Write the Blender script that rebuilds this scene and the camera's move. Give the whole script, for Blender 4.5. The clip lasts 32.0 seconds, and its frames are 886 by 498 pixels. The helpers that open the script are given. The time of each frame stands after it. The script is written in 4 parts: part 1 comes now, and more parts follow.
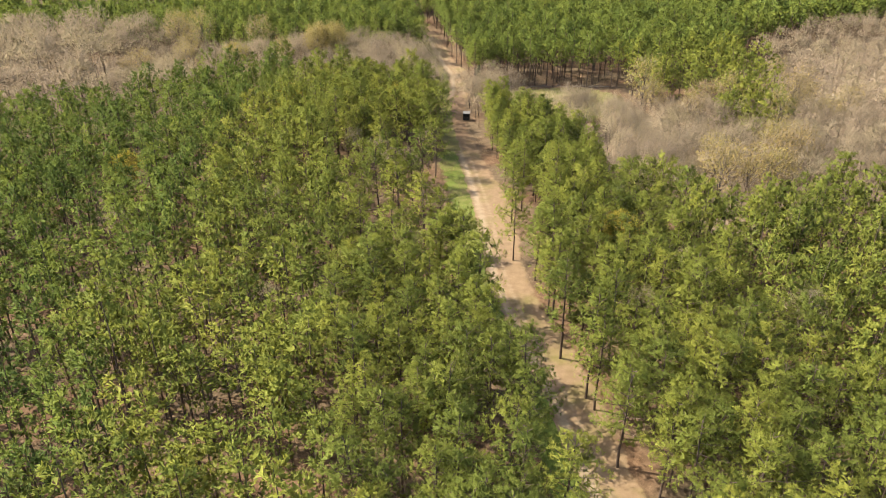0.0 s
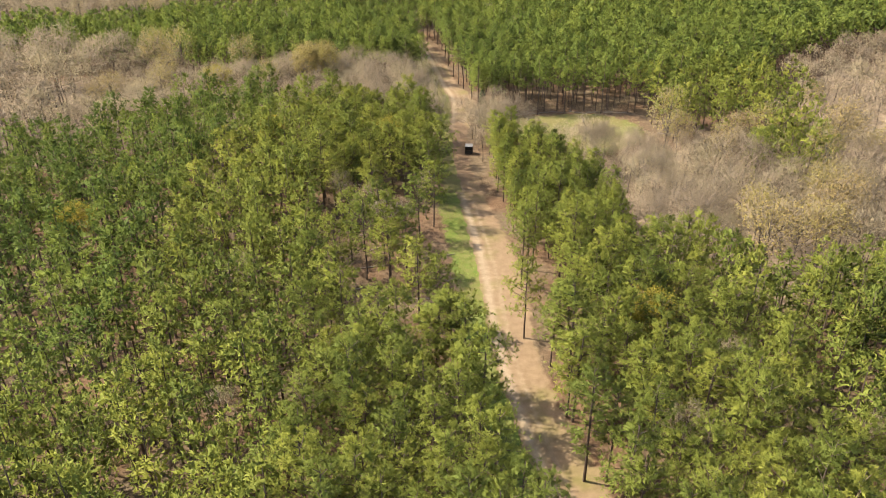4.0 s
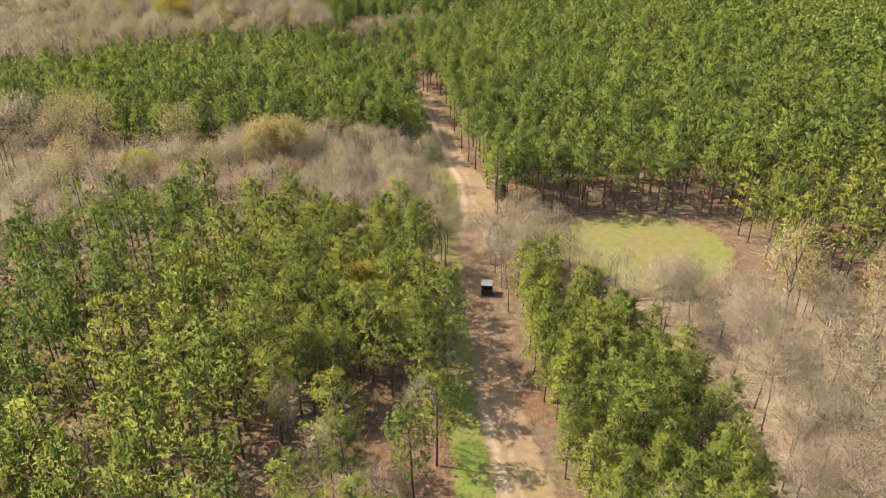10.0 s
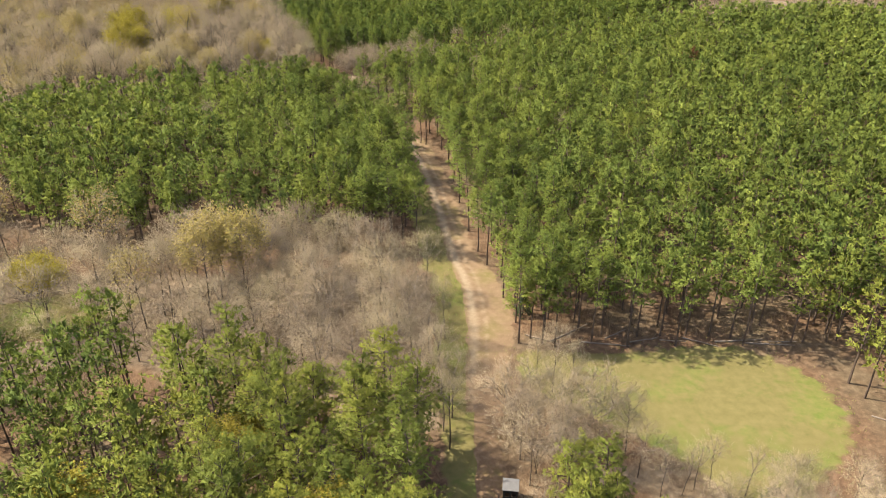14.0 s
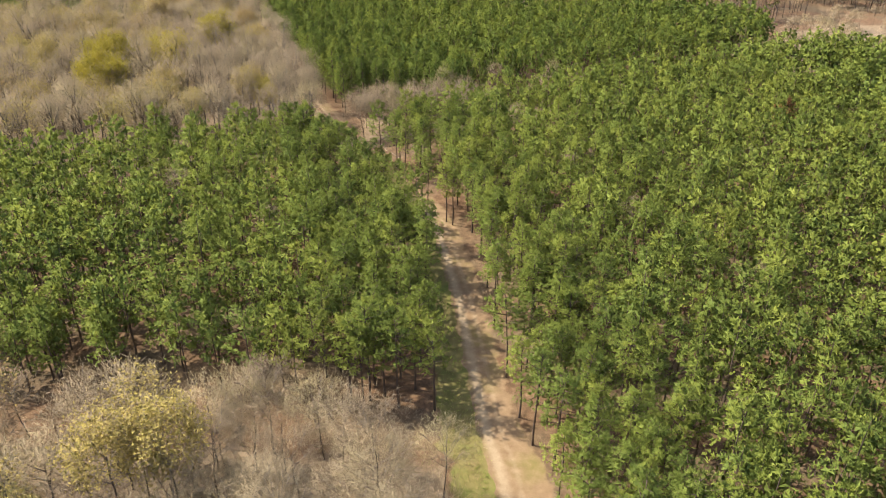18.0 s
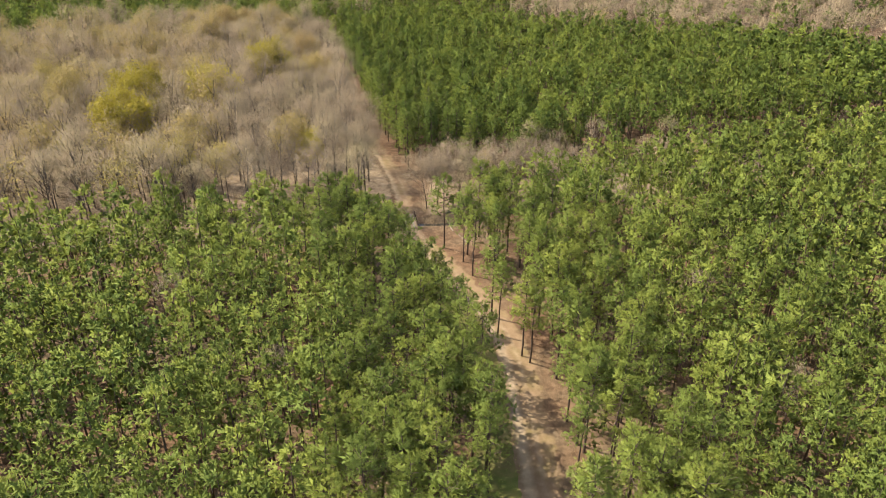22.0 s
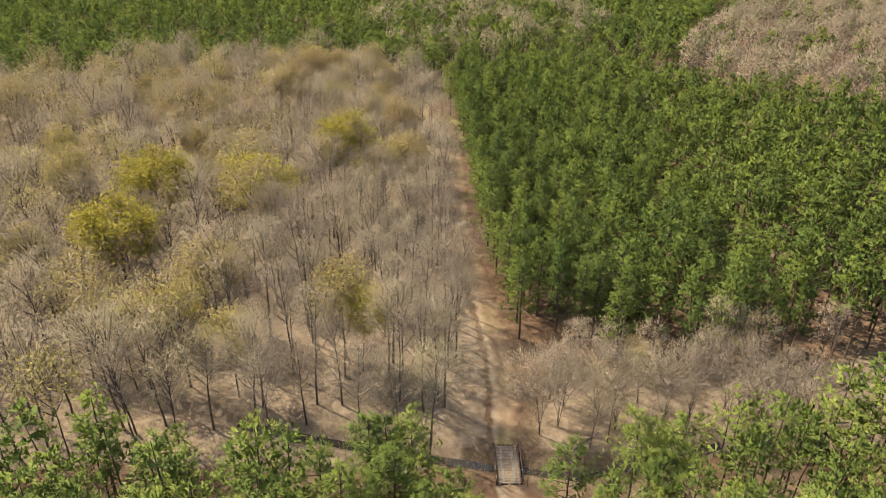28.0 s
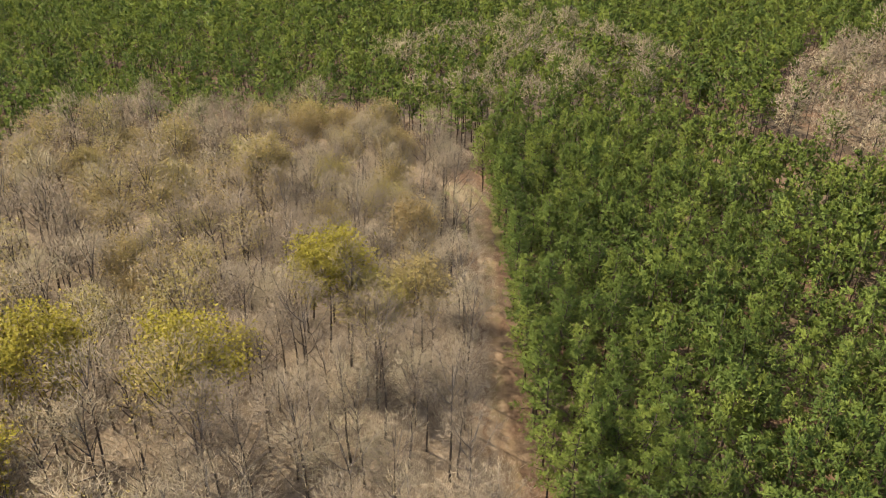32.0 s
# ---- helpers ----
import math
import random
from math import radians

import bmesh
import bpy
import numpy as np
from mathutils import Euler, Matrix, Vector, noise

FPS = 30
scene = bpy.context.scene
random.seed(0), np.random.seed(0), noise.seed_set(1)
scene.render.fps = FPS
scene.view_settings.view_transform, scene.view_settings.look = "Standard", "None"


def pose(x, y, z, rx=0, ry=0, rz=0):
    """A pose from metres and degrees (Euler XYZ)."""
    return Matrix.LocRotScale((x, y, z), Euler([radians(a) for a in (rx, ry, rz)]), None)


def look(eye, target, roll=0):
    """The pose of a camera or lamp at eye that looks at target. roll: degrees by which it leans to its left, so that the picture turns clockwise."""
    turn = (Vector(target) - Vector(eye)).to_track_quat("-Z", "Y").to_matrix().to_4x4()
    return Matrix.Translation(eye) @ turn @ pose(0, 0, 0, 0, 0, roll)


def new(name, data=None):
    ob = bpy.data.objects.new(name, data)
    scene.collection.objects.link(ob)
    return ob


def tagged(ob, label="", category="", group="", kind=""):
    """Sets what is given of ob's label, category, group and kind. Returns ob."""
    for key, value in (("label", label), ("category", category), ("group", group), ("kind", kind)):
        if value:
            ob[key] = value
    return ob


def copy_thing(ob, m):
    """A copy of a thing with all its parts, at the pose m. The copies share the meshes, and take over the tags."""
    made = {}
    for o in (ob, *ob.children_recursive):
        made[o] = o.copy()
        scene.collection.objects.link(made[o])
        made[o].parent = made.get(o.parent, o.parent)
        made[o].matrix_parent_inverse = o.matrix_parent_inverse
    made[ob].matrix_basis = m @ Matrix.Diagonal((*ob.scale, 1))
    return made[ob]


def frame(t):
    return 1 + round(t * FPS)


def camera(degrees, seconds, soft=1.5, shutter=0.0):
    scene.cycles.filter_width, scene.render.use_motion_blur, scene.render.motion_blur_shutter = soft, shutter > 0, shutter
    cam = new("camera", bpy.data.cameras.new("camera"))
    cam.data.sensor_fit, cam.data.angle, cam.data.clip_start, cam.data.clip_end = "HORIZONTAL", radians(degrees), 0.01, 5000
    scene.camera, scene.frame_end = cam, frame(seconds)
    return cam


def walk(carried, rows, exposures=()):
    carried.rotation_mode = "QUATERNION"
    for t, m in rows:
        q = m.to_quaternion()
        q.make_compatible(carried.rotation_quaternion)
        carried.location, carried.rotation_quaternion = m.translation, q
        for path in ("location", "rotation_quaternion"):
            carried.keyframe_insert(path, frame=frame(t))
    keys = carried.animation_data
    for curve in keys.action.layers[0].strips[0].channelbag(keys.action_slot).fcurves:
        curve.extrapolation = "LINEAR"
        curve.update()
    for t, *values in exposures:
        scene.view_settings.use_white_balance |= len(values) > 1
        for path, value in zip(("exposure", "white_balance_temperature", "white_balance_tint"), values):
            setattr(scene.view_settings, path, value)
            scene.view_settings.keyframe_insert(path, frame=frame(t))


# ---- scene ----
import itertools

cam = camera(62.0, 32.0, soft=1.0)
METRES, EYE, TILT, LEAN, TURN = 360.0, 71.0, -28.9, 0.0, 0.0
ROWS = [
    (0.0, 0.0, 0.0, 0.0, 0.0, 0.0, -0.0),
    (0.5, 0.0002, 0.0024, 0.0012, 0.04, 0.01, 0.0),
    (1.0, 0.0006, 0.0075, 0.0039, 0.06, 0.02, -0.02),
    (1.5, 0.001, 0.0143, 0.0077, 0.09, 0.03, -0.03),
    (2.0, 0.0013, 0.0214, 0.0118, 0.12, 0.04, -0.03),
    (2.5, 0.0017, 0.0297, 0.0166, 0.15, 0.06, -0.04),
    (3.0, 0.0019, 0.0389, 0.0219, 0.16, 0.07, -0.05),
    (3.5, 0.0021, 0.049, 0.0277, 0.19, 0.08, -0.05),
    (5.5, 0.0022, 0.0973, 0.0547, 0.3, 0.13, -0.03),
    (6.0, 0.0021, 0.1101, 0.0619, 0.33, 0.13, -0.04),
    (6.5, 0.0018, 0.1233, 0.0692, 0.34, 0.16, -0.03),
    (7.0, 0.0017, 0.1366, 0.0766, 0.38, 0.16, -0.05),
    (7.5, 0.0012, 0.1516, 0.0852, 0.39, 0.13, -0.08),
    (8.0, 0.0007, 0.1656, 0.0929, 0.37, 0.16, -0.08),
    (8.5, 0.0004, 0.181, 0.1014, 0.42, 0.16, -0.1),
    (9.0, -0.0001, 0.1962, 0.1102, 0.39, 0.14, -0.1),
    (9.5, -0.0005, 0.2106, 0.1182, 0.38, 0.12, -0.11),
    (10.0, -0.0011, 0.2248, 0.1263, 0.34, 0.09, -0.1),
    (10.5, -0.0014, 0.2391, 0.1343, 0.32, 0.09, -0.15),
    (11.0, -0.002, 0.2546, 0.1433, 0.31, 0.06, -0.19),
    (11.5, -0.0026, 0.2689, 0.1515, 0.28, 0.03, -0.23),
    (12.0, -0.0029, 0.2829, 0.1596, 0.27, -0.01, -0.29),
    (12.5, -0.0032, 0.297, 0.1678, 0.27, -0.05, -0.32),
    (13.0, -0.0036, 0.3112, 0.1755, 0.23, -0.01, -0.32),
    (13.5, -0.0039, 0.3254, 0.1834, 0.22, -0.01, -0.34),
    (14.0, -0.0042, 0.3396, 0.1913, 0.19, -0.01, -0.35),
    (14.5, -0.0047, 0.355, 0.1998, 0.18, -0.0, -0.41),
    (16.5, -0.0056, 0.4129, 0.2328, 0.57, -0.17, -0.85),
    (17.0, -0.0059, 0.4274, 0.2407, 0.83, -0.19, -1.03),
    (17.5, -0.0063, 0.4419, 0.2486, 1.18, -0.18, -1.26),
    (18.0, -0.0067, 0.4576, 0.257, 2.34, -0.21, -1.94),
    (18.5, -0.0071, 0.4718, 0.2649, 3.36, -0.26, -2.53),
    (19.0, -0.0074, 0.486, 0.2727, 4.22, -0.29, -2.99),
    (19.5, -0.0082, 0.5003, 0.2806, 4.68, -0.34, -3.29),
    (20.0, -0.0093, 0.5145, 0.2885, 5.19, -0.36, -3.59),
    (20.5, -0.0105, 0.5288, 0.2961, 5.77, -0.38, -3.96),
    (21.0, -0.0119, 0.5427, 0.304, 6.46, -0.46, -4.35),
    (21.5, -0.0133, 0.557, 0.3117, 7.48, -0.55, -4.91),
    (22.0, -0.015, 0.571, 0.3194, 8.35, -0.63, -5.4),
    (22.5, -0.0171, 0.5861, 0.3276, 9.2, -0.72, -5.87),
    (23.0, -0.0191, 0.5999, 0.3353, 10.02, -0.81, -6.3),
    (23.5, -0.0216, 0.6138, 0.3428, 10.87, -0.93, -6.78),
    (24.0, -0.0241, 0.6276, 0.3502, 11.87, -1.03, -7.28),
    (24.5, -0.027, 0.6413, 0.3577, 12.82, -1.16, -7.8),
    (25.0, -0.03, 0.6549, 0.3651, 13.81, -1.28, -8.28),
    (25.5, -0.0334, 0.6685, 0.3727, 14.69, -1.43, -8.74),
    (27.5, -0.0499, 0.7228, 0.4008, 17.27, -1.7, -10.28),
    (28.0, -0.0556, 0.7396, 0.41, 17.9, -1.82, -10.55),
    (28.5, -0.061, 0.7541, 0.4178, 18.28, -1.88, -10.75),
    (29.0, -0.0671, 0.7697, 0.4262, 18.63, -1.94, -10.94),
    (29.5, -0.0733, 0.7851, 0.4345, 19.05, -2.01, -11.13),
    (30.0, -0.0799, 0.8003, 0.4427, 19.4, -2.09, -11.36),
    (30.5, -0.0864, 0.8155, 0.4509, 19.79, -2.19, -11.54),
    (31.0, -0.0933, 0.8307, 0.4589, 20.13, -2.25, -11.73),
    (31.5, -0.1008, 0.8468, 0.4674, 20.12, -2.25, -11.77),
    (32.0, -0.1085, 0.8624, 0.4761, 20.14, -2.18, -11.82),
]
walk(cam, [(t, pose(0, 0, EYE, TILT, LEAN, TURN) @ pose(METRES * x, METRES * y, METRES * z, 90 + pitch, roll, yaw)) for t, x, y, z, yaw, pitch, roll in ROWS],
     exposures=[(0.0, 1.22), (8.0, 1.18), (14.0, 1.14), (24.0, 1.18), (28.0, 1.02), (32.0, 0.9)])

# ---- light ----
SUN_UP, SUN_FROM = 50.0, (-0.97, 0.24)
world = bpy.data.worlds.new("sky")
scene.world = world
world.use_nodes = True
wn = world.node_tree
sky = wn.nodes.new("ShaderNodeTexSky")
sky.sky_type = 'NISHITA'
sky.sun_disc = False
sky.sun_elevation = radians(SUN_UP)
sky.sun_rotation = math.atan2(SUN_FROM[0], SUN_FROM[1])
sky.dust_density = 2.5
wn.links.new(sky.outputs[0], wn.nodes["Background"].inputs[0])
wn.nodes["Background"].inputs[1].default_value = 0.15
sun = new("sun", bpy.data.lights.new("sun", 'SUN'))
sun.data.energy, sun.data.angle, sun.data.color = 4.1, radians(0.6), (1.0, 0.93, 0.79)
up = math.tan(radians(SUN_UP))
sun.matrix_world = look((SUN_FROM[0] * 100, 250 + SUN_FROM[1] * 100, up * 100), (0, 250, 0))


# ---- materials ----
def material(name, rough=0.9):
    m = bpy.data.materials.new(name)
    m.use_nodes = True
    nt = m.node_tree
    bsdf = nt.nodes["Principled BSDF"]
    bsdf.inputs["Roughness"].default_value = rough
    bsdf.inputs["Specular IOR Level"].default_value = 0.25
    return m, nt, bsdf


def noise_node(nt, scale, detail=4.0, vector=None, rough=0.55):
    n = nt.nodes.new("ShaderNodeTexNoise")
    n.inputs["Scale"].default_value, n.inputs["Detail"].default_value, n.inputs["Roughness"].default_value = scale, detail, rough
    if vector is not None:
        nt.links.new(vector, n.inputs["Vector"])
    return n.outputs["Fac"]


def ramp(nt, fac, stops):
    r = nt.nodes.new("ShaderNodeValToRGB")
    e = r.color_ramp.elements
    while len(e) < len(stops):
        e.new(0.5)
    for k, (pos, col) in zip(e, stops):
        k.position, k.color = pos, (*col, 1)
    nt.links.new(fac, r.inputs[0])
    return r.outputs[0]


def mix(nt, fac, a, b, mode='MIX'):
    n = nt.nodes.new("ShaderNodeMix")
    n.data_type, n.blend_type = 'RGBA', mode
    for k, v in ((0, fac), (6, a), (7, b)):
        if isinstance(v, (int, float)):
            n.inputs[k].default_value = v
        elif isinstance(v, tuple):
            n.inputs[k].default_value = (*v, 1)
        else:
            nt.links.new(v, n.inputs[k])
    return n.outputs[2]


def math_node(nt, op, a, b=0.5):
    n = nt.nodes.new("ShaderNodeMath")
    n.operation = op
    for k, v in enumerate((a, b)):
        if isinstance(v, (int, float)):
            n.inputs[k].default_value = v
        else:
            nt.links.new(v, n.inputs[k])
    return n.outputs[0]


def place_node(nt):
    return nt.nodes.new("ShaderNodeNewGeometry").outputs["Position"]


def attr_node(nt, name):
    n = nt.nodes.new("ShaderNodeAttribute")
    n.attribute_name = name
    return n.outputs["Fac"]


def bump(nt, bsdf, height, strength=0.5, distance=0.05):
    b = nt.nodes.new("ShaderNodeBump")
    b.inputs["Strength"].default_value, b.inputs["Distance"].default_value = strength, distance
    nt.links.new(height, b.inputs["Height"])
    nt.links.new(b.outputs[0], bsdf.inputs["Normal"])


def foliage(name, stops, through_light=0.35, patch=0.32, grainy=0.38):
    """Leaves or needles: a tint a tree, a finer one a spray, and light that passes through."""
    m, nt, bsdf = material(name, 0.75)
    tree = math_node(nt, 'FRACT', math_node(nt, 'ADD', attr_node(nt, "tint"), nt.nodes.new("ShaderNodeObjectInfo").outputs["Random"]))
    spray = nt.nodes.new("ShaderNodeNewGeometry").outputs["Random Per Island"]
    wide = noise_node(nt, 0.035, 2.0, place_node(nt))
    f = math_node(nt, 'ADD', math_node(nt, 'MULTIPLY', tree, 0.52), math_node(nt, 'MULTIPLY', spray, 0.20))
    f = math_node(nt, 'ADD', f, math_node(nt, 'MULTIPLY', math_node(nt, 'SUBTRACT', wide, 0.12), patch))
    col = ramp(nt, f, stops)
    grain = noise_node(nt, 5.5, 3.0, place_node(nt), 0.7)
    col = mix(nt, 1.0, col, ramp(nt, grain, [(0.30, (1 - 0.65 * grainy, 1 - 0.62 * grainy, 1 - 0.65 * grainy)), (0.48, (0.95, 0.95, 0.95)), (0.68, (1 + 0.45 * grainy, 1 + 0.42 * grainy, 1 + 0.3 * grainy))]), 'MULTIPLY')
    nt.links.new(col, bsdf.inputs["Base Color"])
    tr = nt.nodes.new("ShaderNodeBsdfTranslucent")
    nt.links.new(mix(nt, 0.35, col, (1.0, 0.95, 0.6), 'MULTIPLY'), tr.inputs[0])
    lean = nt.nodes.new("ShaderNodeAttribute")
    lean.attribute_name = "lean"
    turned = nt.nodes.new("ShaderNodeVectorTransform")
    turned.vector_type, turned.convert_from, turned.convert_to = 'NORMAL', 'OBJECT', 'WORLD'
    nt.links.new(lean.outputs["Vector"], turned.inputs[0])
    nt.links.new(turned.outputs[0], bsdf.inputs["Normal"])
    nt.links.new(turned.outputs[0], tr.inputs["Normal"])
    m.cycles.use_bump_map_correction = False
    ms = nt.nodes.new("ShaderNodeMixShader")
    ms.inputs[0].default_value = through_light
    nt.links.new(bsdf.outputs[0], ms.inputs[1])
    nt.links.new(tr.outputs[0], ms.inputs[2])
    nt.links.new(ms.outputs[0], nt.nodes["Material Output"].inputs[0])
    return m


def rough_mat(name, stops, scale, fine, relief=0.5, rough=0.9):
    m, nt, bsdf = material(name, rough)
    p = place_node(nt)
    a, b = noise_node(nt, scale, 5, p), noise_node(nt, fine, 3, p)
    f = math_node(nt, 'ADD', math_node(nt, 'MULTIPLY', a, 0.65), math_node(nt, 'MULTIPLY', b, 0.35))
    nt.links.new(ramp(nt, f, stops), bsdf.inputs["Base Color"])
    bump(nt, bsdf, f, relief)
    return m


PINE = foliage("pine_needles", [(0.08, (0.150, 0.188, 0.036)), (0.35, (0.225, 0.258, 0.047)), (0.62, (0.30, 0.322, 0.056)), (0.95, (0.40, 0.385, 0.064))], 0.5)
YOUNG_PINE = foliage("plantation_needles", [(0.08, (0.135, 0.183, 0.040)), (0.35, (0.202, 0.256, 0.052)), (0.62, (0.272, 0.320, 0.062)), (0.95, (0.355, 0.382, 0.070))], 0.5)
DARK_PINE = foliage("dense_pine_needles", [(0.1, (0.110, 0.158, 0.034)), (0.5, (0.190, 0.242, 0.046)), (0.95, (0.293, 0.326, 0.055))], 0.5)
CEDAR = foliage("cedar_foliage", [(0.1, (0.035, 0.055, 0.02)), (0.9, (0.07, 0.095, 0.035))], 0.15)
BUDS = foliage("yellow_green_buds", [(0.1, (0.42, 0.35, 0.052)), (0.5, (0.52, 0.43, 0.062)), (0.95, (0.58, 0.48, 0.075))], 0.5)
PALE_BUDS = foliage("pale_green_buds", [(0.1, (0.42, 0.28, 0.125)), (0.5, (0.47, 0.36, 0.125)), (0.95, (0.50, 0.43, 0.10))], 0.4)
TWIGS = foliage("bare_twigs", [(0.05, (0.310, 0.236, 0.168)), (0.35, (0.408, 0.314, 0.212)), (0.6, (0.444, 0.355, 0.228)), (0.95, (0.485, 0.408, 0.205))], 0.45, grainy=0.3)
BRUSH = foliage("brown_brush", [(0.1, (0.20, 0.13, 0.08)), (0.5, (0.30, 0.20, 0.12)), (0.95, (0.36, 0.28, 0.13))], 0.2)
GRASS = foliage("grass_blades", [(0.1, (0.16, 0.20, 0.04)), (0.5, (0.26, 0.30, 0.06)), (0.95, (0.40, 0.36, 0.12))], 0.35)
RUST = foliage("rust_brown_needles", [(0.1, (0.20, 0.10, 0.04)), (0.9, (0.34, 0.17, 0.06))], 0.2)
BARK = rough_mat("pine_bark", [(0.3, (0.06, 0.043, 0.032)), (0.6, (0.13, 0.09, 0.065)), (0.8, (0.20, 0.15, 0.11))], 1.5, 14)
GREY_BARK = rough_mat("hardwood_bark", [(0.3, (0.075, 0.058, 0.045)), (0.6, (0.145, 0.113, 0.087)), (0.8, (0.25, 0.205, 0.165))], 1.2, 12)
LIMB_BARK = rough_mat("pale_limb_bark", [(0.3, (0.17, 0.130, 0.098)), (0.6, (0.27, 0.212, 0.160)), (0.8, (0.36, 0.295, 0.235))], 1.2, 12)
DEAD = rough_mat("dead_wood", [(0.3, (0.16, 0.12, 0.09)), (0.7, (0.36, 0.29, 0.22))], 1.2, 12)


def litter_colour(nt, p, f):
    """Rust-red pine straw; paler leaf litter where hardwoods stand."""
    big = noise_node(nt, 0.07, 4, p)
    straw = ramp(nt, f, [(0.3, (0.052, 0.029, 0.015)), (0.5, (0.135, 0.077, 0.041)), (0.7, (0.235, 0.146, 0.083))])
    brown = ramp(nt, f, [(0.3, (0.062, 0.041, 0.023)), (0.5, (0.130, 0.090, 0.051)), (0.7, (0.220, 0.162, 0.098))])
    leaf = ramp(nt, f, [(0.3, (0.098, 0.067, 0.041)), (0.5, (0.21, 0.150, 0.091)), (0.7, (0.33, 0.252, 0.165))])
    pines = mix(nt, ramp(nt, big, [(0.42, (0, 0, 0)), (0.60, (1, 1, 1))]), straw, brown)
    wood = math_node(nt, 'ADD', attr_node(nt, "hardwood"), math_node(nt, 'MULTIPLY', math_node(nt, 'SUBTRACT', big, 0.5), 1.2))
    return mix(nt, ramp(nt, wood, [(0.35, (0, 0, 0)), (0.75, (1, 1, 1))]), pines, leaf)


def worn_edge(nt, p, f, colour, mid):
    """Lets the leaf litter creep over the rim of a sheet, in patches."""
    e = math_node(nt, 'ADD', attr_node(nt, "rim"), math_node(nt, 'MULTIPLY', math_node(nt, 'SUBTRACT', mid, 0.5), 1.6))
    return mix(nt, ramp(nt, e, [(0.35, (0, 0, 0)), (0.7, (1, 1, 1))]), colour, litter_colour(nt, p, f))


def ground_material():
    m, nt, bsdf = material("leaf_litter", 1.0)
    p = place_node(nt)
    mid, fine = noise_node(nt, 0.9, 5, p), noise_node(nt, 7, 4, p)
    f = math_node(nt, 'ADD', math_node(nt, 'MULTIPLY', mid, 0.6), math_node(nt, 'MULTIPLY', fine, 0.4))
    nt.links.new(litter_colour(nt, p, f), bsdf.inputs["Base Color"])
    bump(nt, bsdf, f, 0.8, 0.15)
    return m


def road_material():
    m, nt, bsdf = material("sandy_track", 1.0)
    p = place_node(nt)
    rut = attr_node(nt, "rut")
    mid, fine, big = noise_node(nt, 0.8, 5, p), noise_node(nt, 9, 4, p), noise_node(nt, 0.12, 3, p)
    f = math_node(nt, 'ADD', math_node(nt, 'MULTIPLY', mid, 0.6), math_node(nt, 'MULTIPLY', fine, 0.4))
    sand = ramp(nt, f, [(0.3, (0.245, 0.175, 0.105)), (0.7, (0.34, 0.255, 0.16))])
    clay = ramp(nt, f, [(0.3, (0.175, 0.112, 0.060)), (0.7, (0.275, 0.188, 0.108))])
    straw = ramp(nt, f, [(0.3, (0.136, 0.119, 0.034)), (0.5, (0.187, 0.149, 0.055)), (0.7, (0.255, 0.178, 0.089))])
    edge = mix(nt, ramp(nt, big, [(0.46, (0, 0, 0)), (0.66, (1, 1, 1))]), clay, straw)
    # brown leaf litter, its colour darkened to hold some tree shade too
    leaf_shade = ramp(nt, f, [(0.3, (0.087, 0.053, 0.027)), (0.5, (0.167, 0.100, 0.055)), (0.7, (0.265, 0.181, 0.106))])
    edge = mix(nt, math_node(nt, 'MULTIPLY', attr_node(nt, "leaf_shade"), ramp(nt, mid, [(0.38, (0.5, 0.5, 0.5)), (0.6, (1, 1, 1))])), edge, leaf_shade)
    worn = math_node(nt, 'ADD', rut, math_node(nt, 'MULTIPLY', math_node(nt, 'SUBTRACT', mid, 0.5), 0.7))
    col = mix(nt, ramp(nt, worn, [(0.3, (0, 0, 0)), (0.95, (1, 1, 1))]), edge, sand)
    nt.links.new(worn_edge(nt, p, f, col, noise_node(nt, 0.5, 4, p)), bsdf.inputs["Base Color"])
    bump(nt, bsdf, f, 0.5, 0.06)
    return m


def turf_material(name, lush):
    m, nt, bsdf = material(name, 1.0)
    p = place_node(nt)
    big, mid, fine = noise_node(nt, 0.10, 4, p), noise_node(nt, 0.7, 5, p), noise_node(nt, 8, 3, p)
    f = math_node(nt, 'ADD', math_node(nt, 'MULTIPLY', mid, 0.65), math_node(nt, 'MULTIPLY', fine, 0.35))
    green = ramp(nt, f, [(0.3, (0.09, 0.125, 0.02)), (0.7, (0.17, 0.195, 0.035))])
    dry = ramp(nt, f, [(0.3, (0.128, 0.110, 0.032)), (0.7, (0.196, 0.158, 0.060))])
    g = math_node(nt, 'ADD', math_node(nt, 'MULTIPLY', big, 0.7), math_node(nt, 'MULTIPLY', mid, 0.3))
    col = mix(nt, ramp(nt, g, [(lush - 0.1, (0, 0, 0)), (lush + 0.1, (1, 1, 1))]), green, dry)
    nt.links.new(worn_edge(nt, p, f, col, noise_node(nt, 0.5, 4, p)), bsdf.inputs["Base Color"])
    bump(nt, bsdf, f, 0.7, 0.1)
    return m


LITTER, TRACK = ground_material(), road_material()
TURF, FIELD = turf_material("verge_turf", 0.56), turf_material("field_turf", 0.41)
GREY_WOOD = rough_mat("weathered_planks", [(0.3, (0.162, 0.114, 0.070)), (0.7, (0.284, 0.208, 0.132))], 2, 18)
PALE_WOOD = rough_mat("bleached_boards", [(0.3, (0.171, 0.149, 0.113)), (0.7, (0.243, 0.211, 0.162))], 2, 18)
BLACK_PANEL = rough_mat("dark_painted_panel", [(0.3, (0.018, 0.018, 0.016)), (0.7, (0.05, 0.048, 0.042))], 2, 18, 0.2, 0.7)
ROOF_SHEET = rough_mat("pale_roof_sheet", [(0.3, (0.135, 0.128, 0.120)), (0.7, (0.208, 0.196, 0.182))], 1.5, 10, 0.2, 0.6)
